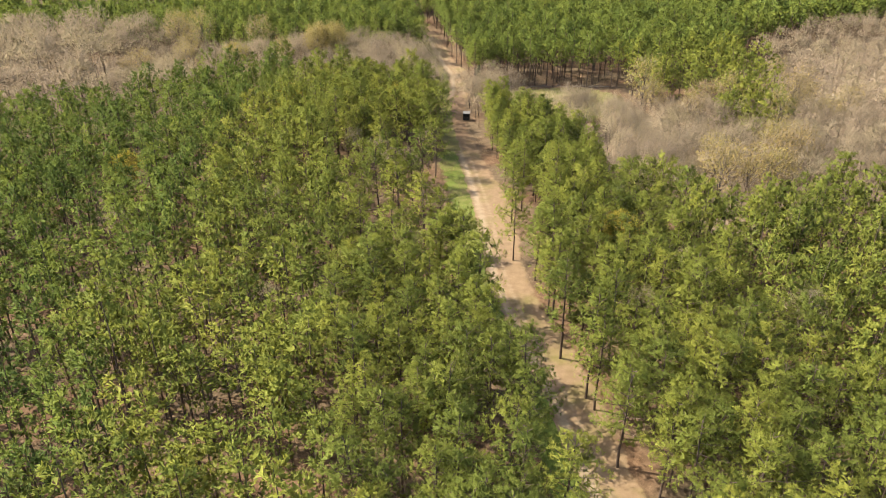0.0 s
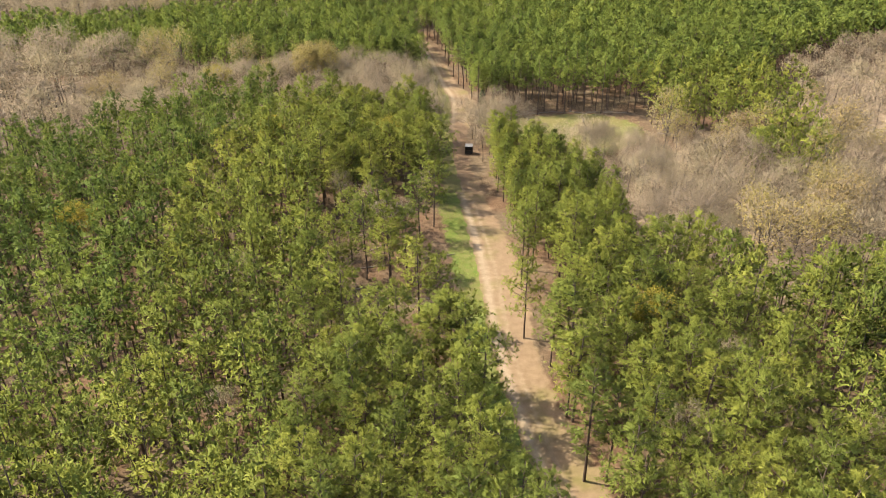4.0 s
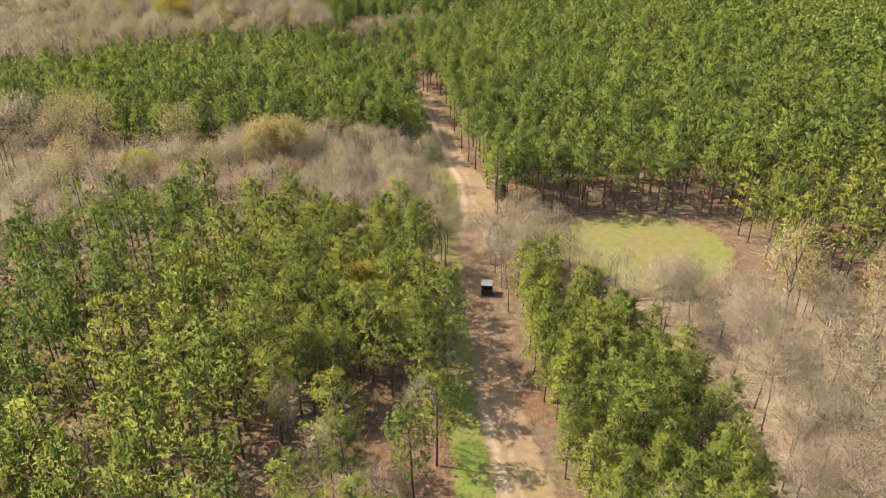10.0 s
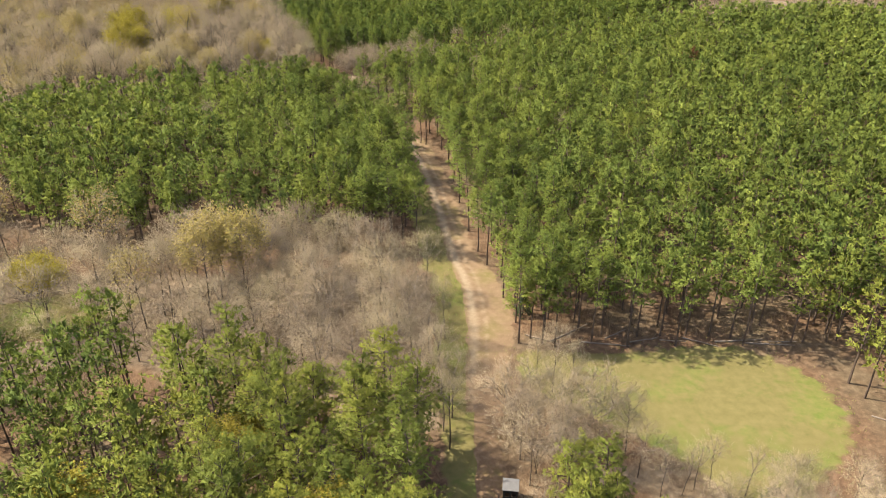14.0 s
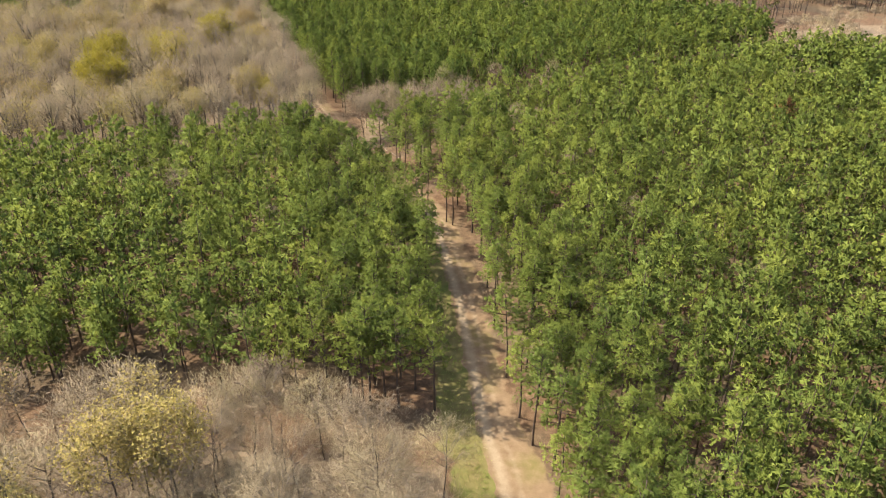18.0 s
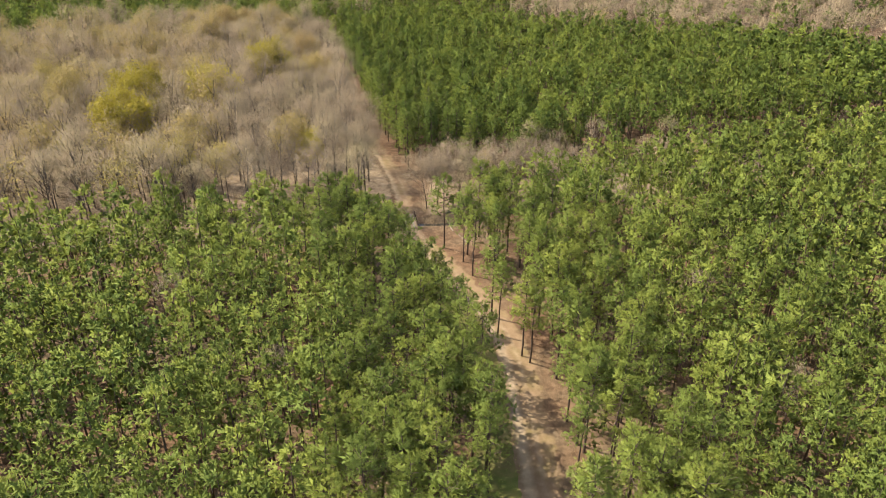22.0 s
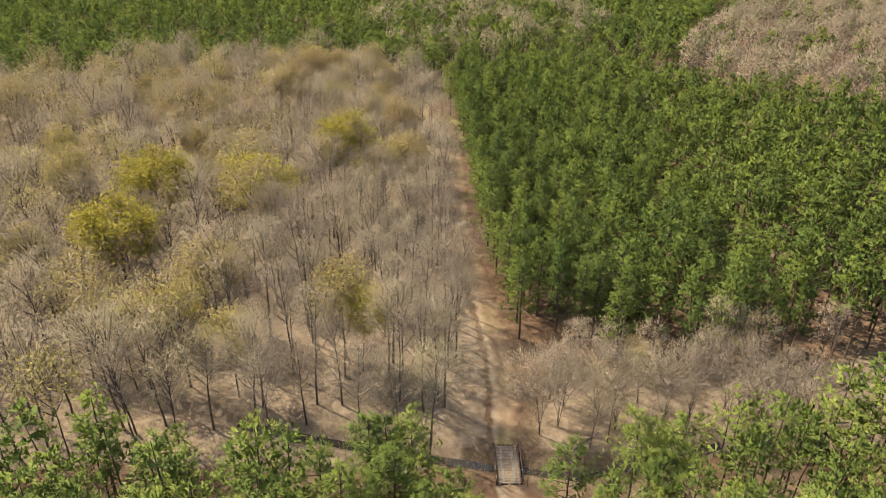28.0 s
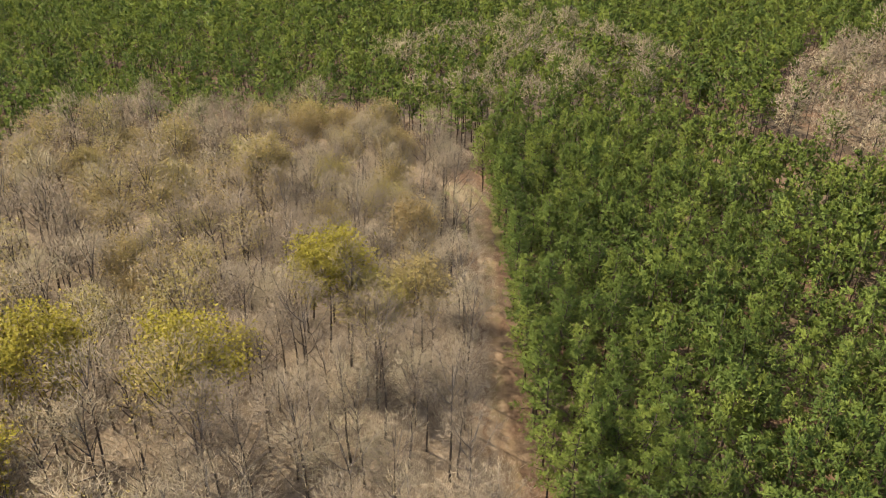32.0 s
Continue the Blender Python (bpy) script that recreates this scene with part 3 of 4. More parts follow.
def ribbon(name, across, width_of, lift, mat, label, start=0.0, end=1e9, rut=None, soft=0.8):
    """A strip along the track; across: offsets as shares of the half width (minus: left)."""
    rows = [i for i in range(1, len(LINE) - 1) if start <= LINE[i, 1] <= end]
    v, att, rim = [], [], []
    for i in rows:
        (x, y), (tx, ty) = LINE[i], TANGENT[i]
        lo, hi = width_of(i)
        bank = rut and (40 < y < 182 or 222 < y < 365)
        lo, hi = lo - (0.0 if bank else soft), hi + (soft if rut else 0.0)
        for q in across:
            o = lo + (hi - lo) * q
            px, py = x + ty * o, y - tx * o
            rim.append(max(0.0, 1 - min(9.0 if bank else o - lo, hi - o if rut else 9.0) / (2 * soft)))
            wob = 0.012 * noise.noise((px * 0.5, py * 0.5, 3.0))
            v.append((px, py, lift + wob - (0.02 * rut(o) if rut else 0)))
            # ruts fade near y 207, where litter and painted shade dull the track
            att.append(rut(o) * (1 - 0.9 * swell(y, 207, 24)) * (1 - 0.3 * swell(y, 435, 50)) if rut else 0)
    # share of litter; near y 204 it also paints in the trees' shade
    cover = [1.1 * swell(p[1], 204, 34) + 0.7 * swell(p[1], 432, 62) + 0.5 * swell(p[1], 300, 30) for p in v]
    n = len(across)
    i = (np.arange(len(rows) - 1)[:, None] * n + np.arange(n - 1)).ravel()
    f = np.concatenate([np.stack([i, i + 1, i + n + 1], 1), np.stack([i, i + n + 1, i + n], 1)])
    return tagged(new(name, mesh_from(name, v, f, [mat], attrs=[("rut", att), ("leaf_shade", cover), ("rim", rim)], smooth=True)), label, kind="structure")


def rut_of(o):
    return math.exp(-((o + 1.6) / 0.95) ** 2) + 0.55 * math.exp(-((o - 0.5) / 0.6) ** 2)


def ragged(i, seed, size=1.0):
    return size * (noise.noise((i * 0.35, seed, 0.0)) + 0.6 * noise.noise((i * 0.9, seed, 5.0)))


def swell(y, mid, span):
    return math.exp(-((y - mid) / span) ** 2)


def road_width(i):
    y = LINE[i, 1]
    right = 3.2 + 2.0 * swell(y, 88, 24) + 2.2 * swell(y, 145, 24) + 2.0 * swell(y, 247, 16) - 0.5 * min(1.0, max(0.0, (y - 255) / 15)) - 1.2 * swell(y, 373, 14) - 1.5 * swell(y, 440, 62) - 0.8 * swell(y, 205, 26)
    far = 1.2 * min(1.0, max(0.0, (y - 497) / 6))
    return far - 2.9 + 0.9 * swell(y, 373, 14) + 1.4 * swell(y, 440, 62) + 0.5 * swell(y, 205, 26) + ragged(i, 1.0, 0.7), right - far + ragged(i, 9.0, 0.8)


ROAD_TOP = 0.07
ribbon("road", np.linspace(0, 1, 21), road_width, ROAD_TOP, TRACK, "sandy two-rut forest track with straw-coloured edges", end=370.6, rut=rut_of)
ribbon("road", np.linspace(0, 1, 21), road_width, ROAD_TOP, TRACK, "sandy two-rut forest track through bare woods", start=376.4, rut=rut_of)
ribbon("grass_verge", np.linspace(0, 1, 11), lambda i: (-7.5 + 1.5 * swell(LINE[i, 1], 85, 20) + ragged(i, 4.0, 1.6), -1.9 + ragged(i, 6.0, 0.3)), 0.03, TURF,
       "fresh green grass verge beside the track", 40, 182)
ribbon("grass_verge", np.linspace(0, 1, 11), lambda i: (-5.5 + ragged(i, 34.0, 0.9), -1.3 + ragged(i, 36.0, 0.5)), 0.09, FIELD, "shaded patchy green grass beside the leaf-strewn track", 181, 223)
ribbon("grass_verge", np.linspace(0, 1, 11), lambda i: (-8.0 + ragged(i, 14.0, 1.6), -1.9 + ragged(i, 16.0, 0.3)), 0.03, FIELD, "shaded green and straw-coloured verge under the pines", 222, 365)
ribbon("grass_verge", np.linspace(0, 1, 11), lambda i: (-3.4 + ragged(i, 24.0, 0.8), 4.2 + ragged(i, 26.0, 0.8)), 0.04, FIELD, "straw-coloured grass at the bend of the track", 474, 500)


def turf_patch(name, edge, mat, label):
    ring = spline(edge + edge[:1], 1.2)[:-1]
    c = ring.mean(0)
    n, v, f = len(ring), [], []
    levels = (1.07, 1.0, 0.93, 0.8, 0.55, 0.3)
    for lv in levels:
        for i, p in enumerate(ring):
            q = c + (p - c) * lv * (1 + (0.055 * ragged(i * 1.7, 40.0) if lv >= 1.0 else 0))
            v.append((*q, 0.035 + 0.05 * noise.noise((q[0] * 0.15, q[1] * 0.15, 0)) * (lv < 1)))
    v.append((*c, 0.06))
    for a in range(len(levels) - 1):
        for i in range(n):
            j = (i + 1) % n
            f += [(a * n + i, a * n + j, (a + 1) * n + j), (a * n + i, (a + 1) * n + j, (a + 1) * n + i)]
    a = len(levels) - 1
    f += [(a * n + i, a * n + (i + 1) % n, len(v) - 1) for i in range(n)]
    rims = [r for r in (1.0, 0.55, 0.1, 0, 0, 0) for _ in range(n)] + [0]
    return tagged(new(name, mesh_from(name, v, f, [mat], attrs=[("rim", rims)], smooth=True)), label, kind="structure")


GLADE = [(-82, 241), (-70, 239), (-60, 245), (-56, 252), (-66, 254), (-80, 249)]
turf_patch("glade", GLADE, FIELD, "small glade of pale dry grass among bare trees")
turf_patch("food_plot", FIELD_EDGE, FIELD, "small clearing sown with pale green grass, bleached in the middle")

# ---- woods ----
def pines(n, tall, wide, *rest, sides):
    return [pine_shape(RNG, RNG.uniform(*tall), RNG.uniform(*wide), *rest, sides=sides) for _ in range(n)]


# broad old pines of the front stands, slimmer ones of the plantations: near, middle and far
OLD = (pines(14, (15.5, 17.8), (3.5, 4.3), 21, 20, 11, 0.48, 0.066, (3, 5, 0.85, 0.26), 0.38, sides=6), pines(14, (15.5, 17.8), (3.5, 4.3), 15, 10, 5, 0.62, 0.185, (2, 4, 1.0, 0.38), 0.40, sides=4),
       pines(12, (15.5, 17.8), (3.5, 4.3), 12, 8, 4, 0.76, 0.30, (1, 4, 1.2, 0.55), 0.46, sides=3), pines(8, (15, 17.5), (3.6, 4.3), 9, 6, 3, 1.0, 0.60, (1, 3, 1.4, 0.8), 0.48, sides=3))
YOUNG = (pines(14, (15, 17), (2.9, 3.5), 18, 18, 11, 0.46, 0.064, (3, 4, 0.8, 0.26), 0.52, sides=6), pines(14, (15, 17), (2.9, 3.5), 13, 10, 5, 0.60, 0.175, (2, 4, 0.95, 0.36), 0.52, sides=4),
         pines(12, (14.8, 17), (2.9, 3.6), 11, 8, 4, 0.74, 0.28, (1, 4, 1.1, 0.55), 0.52, sides=3), pines(8, (14.8, 17), (3.2, 3.8), 8, 6, 3, 0.95, 0.56, (1, 3, 1.3, 0.8), 0.52, sides=3))
DENSE = (pines(10, (13.8, 15.8), (2.7, 3.3), 21, 17, 11, 0.46, 0.064, (3, 4, 0.8, 0.26), 0.30, sides=6), pines(12, (13.8, 15.8), (2.7, 3.3), 15, 11, 5, 0.60, 0.175, (2, 4, 0.95, 0.36), 0.36, sides=4), YOUNG[2], YOUNG[3])
near_woods = [hardwood_shape(RNG, RNG.uniform(19, 23), RNG.uniform(3.4, 4.6), 2000, 0.80, 0.022) for _ in range(9)]
mid_woods = [hardwood_shape(RNG, RNG.uniform(18, 22), RNG.uniform(3.5, 4.8), 1000, 0.9, 0.045, sides=4) for _ in range(8)]
far_woods = [hardwood_shape(RNG, RNG.uniform(17, 21), RNG.uniform(4.0, 5.2), 480, 1.1, 0.105, sides=3) for _ in range(8)]
budding = [hardwood_shape(RNG, RNG.uniform(19, 21), RNG.uniform(5.8, 7.0), 900, 0.8, 0.022, 5200, 0.28) for _ in range(4)]
pale_near = [hardwood_shape(RNG, RNG.uniform(18, 21), RNG.uniform(4.0, 5.2), 1700, 0.80, 0.022, 2900, 0.24) for _ in range(4)]
pale_mid = [hardwood_shape(RNG, RNG.uniform(18, 22), RNG.uniform(3.9, 5.2), 820, 0.9, 0.046, 640, 0.25, sides=4) for _ in range(6)]
spread_near = [hardwood_shape(RNG, RNG.uniform(12.5, 15.5), RNG.uniform(4.0, 5.2), 2600, 0.75, 0.021) for _ in range(7)]
spread_mid = [hardwood_shape(RNG, RNG.uniform(12.5, 16), RNG.uniform(4.0, 5.4), 1150, 0.85, 0.042, sides=4) for _ in range(7)]
multi = [hardwood_shape(RNG, RNG.uniform(10, 12.5), RNG.uniform(4.2, 5.2), 3400, 0.8, 0.022, stems=5) for _ in range(3)]
snags = [hardwood_shape(RNG, RNG.uniform(8, 10), RNG.uniform(1.4, 2.0), 180, 0.8, 0.02) for _ in range(2)]
oak = [hardwood_shape(RNG, 15, 7.0, 5400, 1.0, 0.017)]

PINE_GROUP, BARE_GROUP, BUD_GROUP = "pines along the track", "bare trees along the track", "budding trees"
old_models = tree_kind("pine_tree", OLD[0], (BARK, PINE), ("trunk", "crown"), "tall old pine with a bare dark stem and broad yellow-green crown")
young_models = tree_kind("plantation_pine", YOUNG[0], (BARK, YOUNG_PINE), ("trunk", "crown"), "slim plantation pine with a dark stem and green needle crown")
dense_models = tree_kind("dark_pine", DENSE[0], (BARK, DARK_PINE), ("trunk", "crown"), "dark green plantation pine with a deep dense crown")
bare_models = tree_kind("hardwood_tree", near_woods, (GREY_BARK, TWIGS), ("trunk", "crown"), "leafless hardwood with a grey-brown haze of twigs")
spread_models = tree_kind("hardwood_tree", spread_near, (GREY_BARK, TWIGS), ("trunk", "crown"), "leafless hardwood with a broad rounded crown of pinkish-grey twigs")
bud_models = tree_kind("budding_tree", budding, (GREY_BARK, TWIGS, BUDS), ("trunk", "crown", "foliage"), "hardwood in yellow-green spring bud")
pale_models = tree_kind("budding_tree", pale_near, (GREY_BARK, TWIGS, PALE_BUDS), ("trunk", "crown", "foliage"), "hardwood with thin pale tan-green spring buds")
multi_models = tree_kind("hardwood_tree", multi, (GREY_BARK, TWIGS), ("trunk", "crown"), "leafless many-stemmed tree with pale spreading twigs")

snag_models = tree_kind("dead_tree", snags, (GREY_BARK, TWIGS), ("trunk", "crown"), "thin dead tree with few dark branches beside the clearing")
oak_models = tree_kind("oak_tree", oak, (GREY_BARK, TWIGS), ("trunk", "crown"), "broad leafless oak spreading low over a dry glade")

# trees whose places are known
EDGE_PINES = [(-2.6, 174), (-3.5, 181), (-3.8, 187.5), (-4.6, 193.5), (-5.2, 199.5), (-5.0, 213.5), (-8.5, 178), (-9, 185), (-9.5, 191), (-10, 197), (-10.5, 203.5), (-10, 211), (17.9, 105), (18.6, 104), (18.4, 93), (20.8, 83.5), (21.6, 81), (22.6, 70), (13.6, 124), (14.6, 140), (-6.6, 144.5), (-9.6, 144), (-12, 156), (-17.5, 150), (-4.5, 158), (-14, 163), (-19, 140),
              (10.6, 245), (9.0, 253), (6.6, 264.6), (5.0, 270), (3.4, 279), (1.6, 293), (0.4, 305), (-7.0, 329.5), (-8.4, 331), (-12.8, 336), (-14.4, 341), (-19.5, 354), (-22, 359), (-26.6, 363.7), (-14, 364), (-21.6, 361.8),
              (61, 226), (62, 219), (64, 212)]
EDGE_PINES += [(float(LINE[i, 0] + TANGENT[i, 1] * o), float(LINE[i, 1] - TANGENT[i, 0] * o)) for i, o in zip(range(int(np.argmax(LINE[:, 1] > 399)), int(np.argmax(LINE[:, 1] > 484)), 5), itertools.cycle((3.9, 4.5, 4.1, 4.8)))]
YELLOW_SPOTS = [(-68.5, 243.5), (-12.5, 193.5), (-27, 207.5), (-41, 196), (31, 116), (-70, 150), (-91, 379.5), (-62, 384), (-125, 383)]
STRAY_SPOTS = [(-7.5, 152), (-11, 148.5), (-14.5, 158), (-21, 166), (-3.5, 168), (-33, 130), (-45, 160), (-60, 120), (30, 92), (41, 108), (52, 88), (-28, 98), (24, 150), (28, 318), (44, 296), (-40, 310), (-62, 322), (18, 340), (60, 350), (8, 372), (-30, 345)]
BUD_SPOTS = [(-111, 401), (-107, 384), (-94, 409), (-91, 434)]
PALE_SPOTS = [(-122, 425), (-82, 432), (-135, 452), (-36, 249), (-42, 246), (-88, 384), (-66, 386), (-76, 372), (-130, 398), (-104, 455), (-112, 470), (-150, 470), (-126, 484), (-140, 440), (-130, 492), (-122, 494), (-114, 495), (-107, 491),
              (-117, 485), (-103, 484), (-121, 462), (-116, 422), (-159, 468), (-153, 450), (-146, 413), (-95, 463), (-138, 486), (-98, 470), (-85, 452), (-78, 440)]
BARE_SPOTS = [(9.5, 208.5), (12.2, 205.5), (8.6, 213), (12.5, 229), (17, 223.5), (22.9, 214.4), (-2.5, 228), (-4, 233), (-1.5, 240), (10.2, 200.4), (-2, 224.5), (-0.4, 221), (-1.6, 218.2), (-3.6, 221.5), (-0.8, 214.8), (-5.2, 226), (14.6, 227)]
SPREAD_SPOTS = [(-8.7, 231.3), (-7.7, 244.6), (-18, 257), (-30, 259), (-46.7, 249), (-14.8, 228.6), (-18.5, 222.6), (-14.3, 240), (-24, 234), (-26, 247), (-36, 238), (-5, 254), (-50, 258)]
SNAG_SPOTS = [(25.8, 206.8), (28.5, 207), (30.4, 208), (32.4, 208.2), (36.5, 207)]
MULTI_SPOTS = [(-31.5, 383), (-24, 385.5), (-14.5, 391), (-18, 388.5), (19, 214), (15, 217), (10.5, 210.5), (-33.5, 380.5), (-27.5, 389), (-10, 395.5), (-5, 391.5), (3, 398), (8.0, 217)]

taken = [(6.4, 204.0), (5.0, 201.0), (12, 247.5), (-59.7, 245.8), (-62, 248), (-57, 244)]
for extra in (EDGE_PINES, PALE_SPOTS, YELLOW_SPOTS, STRAY_SPOTS, BUD_SPOTS, [(x + 3.5, y + 1) for x, y in BUD_SPOTS], [(x - 3.5, y - 1) for x, y in BUD_SPOTS], BARE_SPOTS, SPREAD_SPOTS, MULTI_SPOTS, SNAG_SPOTS):
    taken += extra


def scatter(poly, gap, lone=0.0, view=seen_side):
    """Spots in a polygon on a shaken grid, off the track and clear of the placed trees."""
    xs, ys = [p[0] for p in poly], [p[1] for p in poly]
    out, row = [], 0
    y = min(ys)
    while y < max(ys):
        x = min(xs) + (row % 2) * gap / 2
        while x < max(xs):
            px, py = x + RNG.uniform(-0.42, 0.42) * gap, y + RNG.uniform(-0.42, 0.42) * gap
            x += gap
            if not view(px, py) or not inside(px, py, poly) or inside(px, py, FIELD_EDGE) or inside(px, py, GLADE):
                continue
            if RNG.random() < lone + 0.5 * max(0.0, noise.noise((px * 0.06, py * 0.06, 2.0)) - 0.15):
                continue
            if any((px - a) ** 2 + (py - b) ** 2 < 7 for a, b in taken):
                continue
            out.append((px, py))
        y += gap * 0.87
        row += 1
    return out


OPEN = [(-1, 112), (-14, 118), (-22, 132), (-24, 152), (-22, 170), (-10, 176), (-1, 172), (4, 140)]


def keep(x, y):
    """True where a tree may stand beside the track."""
    o = road_offset(x, y)
    left = np.interp(y, (0, 60, 98, 122, 158, 170, 235, 248, 332, 348, 370, 385, 480, 510), (-8, -8, -7.6, -9.5, -9, -6.4, -6.0, -6.0, -6.6, -9.5, -8.5, -4.2, -3.3, -3.6))
    right = 5.4 - 1.0 * swell(y, 300, 40) + 2.2 * swell(y, 352, 14) + 1.4 * swell(y, 186, 22) - 2.0 * swell(y, 440, 55) - 1.8 * swell(y, 515, 14)
    return not left < o < right


def spot(x, y, lo=0.88, hi=1.09):
    return (x, y, RNG.uniform(lo, hi), RNG.uniform(0, 360))


GAPS = {"front_left": (5.0, 0.05), "front_right": (5.0, 0.01), "clump": (5.4, 0), "field_side": (5.8, 0.05), "middle_right": (4.4, 0), "middle_left": (4.4, 0), "far_right": (4.5, 0), "far_back": (5.7, 0), "back_right": (15.0, 0.1)}
NEAR = {"front_left": 36.0, "front_right": 36.0, "field_side": 70.0, "middle_right": 20.0, "middle_left": 26.0, "far_right": 26.0}
CAPS = {"old": 300, "young": 240, "dense": 130}
LOW_STRIP = [(17, 150), (13.5, 165), (11.5, 180), (10.5, 200), (12, 207.5), (18, 207), (23, 196), (31, 187), (36, 172), (36, 148)]
low_spots = [spot(x, y, 0.72, 0.98) for x, y in scatter(LOW_STRIP, 3.7) if keep(x, y)]
taken += [s[:2] for s in low_spots]
near = {"old": [spot(x, y) for x, y in EDGE_PINES if y < 235], "young": [spot(x, y) for x, y in EDGE_PINES if 235 <= y < 395], "dense": [spot(x, y) for x, y in EDGE_PINES if y >= 395]}
for key, poly in STANDS.items():
    gap, lone = GAPS[key]
    mid, far, last, deep, edge = [], [], [], [], []
    kind = "old" if key in ("front_left", "front_right", "clump", "field_side") else "dense" if key in ("far_right", "far_back", "back_right") else "young"
    for x, y in scatter(poly, gap, lone):
        if not keep(x, y) or (inside(x, y, OPEN) and RNG.random() < 0.85):
            continue
        o = abs(road_offset(x, y))
        if o < NEAR.get(key, 0):
            near[kind].append(spot(x, y))
        elif key == "front_left" and x < -48 + 14 * noise.noise((x * 0.04, y * 0.04, 1.0)):
            deep.append(spot(x, y))
        elif key == "middle_left" and y < 287:
            edge.append(spot(x, y))
        elif o < (70 if kind == "old" else 50) and key != "far_back":
            mid.append(spot(x, y))
        elif o > 125 or y > 560:
            last.append(spot(x, y))
        else:
            far.append(spot(x, y))
    limit = CAPS[kind]
    near[kind].sort(key=lambda s: abs(road_offset(s[0], s[1])))
    mid += near[kind][limit:]
    near[kind] = near[kind][:limit]
    words = {"old": "open pine woodland, broad yellow-green crowns over brown litter", "young": "pine plantation with a rough green canopy", "dense": "dense dark green pine plantation with a deep shaded edge"}[kind]
    shapes = {"old": OLD, "young": YOUNG, "dense": DENSE}[kind]
    for level, spots in ((1, mid), (2, far), (3, last)):
        woodland("pine_woodland", shapes[level], (BARK, {"old": PINE, "young": YOUNG_PINE, "dense": DARK_PINE}[kind]), spots, words)
    woodland("pine_woodland", YOUNG[1], (BARK, DARK_PINE), deep, "deeper green pines with long dark stems")
    woodland("pine_woodland", DENSE[1], (BARK, YOUNG_PINE), edge, "plantation pines clothed low along their sunny edge")
plant(old_models, near["old"], PINE_GROUP, set())
plant(tree_kind("bushy_pine", DENSE[0][:6], (BARK, PINE), ("trunk", "crown"), "bushy pine clothed low with fresh yellow-green needles"), low_spots, PINE_GROUP, set())
plant(young_models, near["young"], PINE_GROUP, set())
plant(dense_models, near["dense"], PINE_GROUP, set())

spread_spots = [spot(x, y, 0.9, 1.15) for x, y in SPREAD_SPOTS]
bare_near, used_b, used_y, used_m = [spot(x, y, 0.5, 0.7) for x, y in BARE_SPOTS], set(), set(), set()
WGAPS = {"left_band": 6.2, "right_hollow": 5.9, "big_block": 6.3, "drain": 5.2, "back_right": 7.6, "back_mix": 10.5}
for key, poly in WOODS.items():
    mid, pale, last = [], [], []
    for x, y in scatter(poly, WGAPS[key]):
        if not keep(x, y) or (key == "back_right" and noise.noise((x * 0.03, y * 0.03, 4.0)) > 0.3) or (key == "drain" and x > 2 and noise.noise((x * 0.06, y * 0.06, 6.0)) < 0.05):
            continue
        o = abs(road_offset(x, y))
        small = key == "drain" or (key == "right_hollow" and y > 195)
        s = spot(x, y, 0.45, 0.7) if key == "drain" else spot(x, y, 0.6, 0.82) if small else spot(x, y, 0.85, 1.12) if key == "big_block" else spot(x, y, 0.85, 1.15)
        broad = key in ("left_band", "right_hollow")
        if o < {"left_band": 44, "right_hollow": 44}.get(key, 0) and len(spread_spots) < 130:
            spread_spots.append(s)
        elif key == "big_block" and o < 40 and len(bare_near) + len(spread_spots) < 262:
            bare_near.append(s)
        elif o > 105 or y > 530:
            last.append(s)
        elif RNG.random() < (0.1 if broad else 0.24) + 0.5 * max(0, noise.noise((x * 0.025, y * 0.025, 8.0))):
            pale.append(s)
        else:
            mid.append(s)
    woodland("bare_woodland", spread_mid if broad else mid_woods, (GREY_BARK, TWIGS), mid, "leafless hardwood forest, grey-brown and pinkish twigs")
    woodland("budding_woodland", pale_mid, (GREY_BARK, TWIGS, PALE_BUDS), pale, "hardwoods with the first pale yellow-green buds")
    woodland("bare_woodland", far_woods, (GREY_BARK, TWIGS), last, "distant leafless hardwoods, a soft grey-brown canopy")
plant(bare_models, bare_near, BARE_GROUP, used_b)
plant(spread_models, spread_spots, BARE_GROUP, set())
plant(bud_models, [spot(x, y, 1.0, 1.15) for x, y in BUD_SPOTS], BUD_GROUP, used_y)
plant(pale_models, [spot(x, y, 0.85, 1.1) for x, y in PALE_SPOTS], BUD_GROUP, set())
plant(bud_models, [spot(x, y, 0.62, 0.75) for x, y in YELLOW_SPOTS], BUD_GROUP, used_y)
plant(bare_models, [spot(x, y, 0.6, 0.8) for x, y in STRAY_SPOTS], "bare trees among the pines", used_b)
plant(multi_models, [spot(x, y, 0.95, 1.2) for x, y in MULTI_SPOTS], BARE_GROUP, used_m)
plant(snag_models, [spot(x, y, 0.8, 1.05) for x, y in SNAG_SPOTS], "dead trees", set())
plant(oak_models, [(-59.7, 245.8, 1.0, 30)], "", set())


# the forest goes on to both sides, in plain trees
def outskirts(x, y):
    return not seen_side(x, y) and (seen_side(x + 75, y + 10) or seen_side(x - 75, y + 10) or (20 < y < 36 and abs(x) < 115))


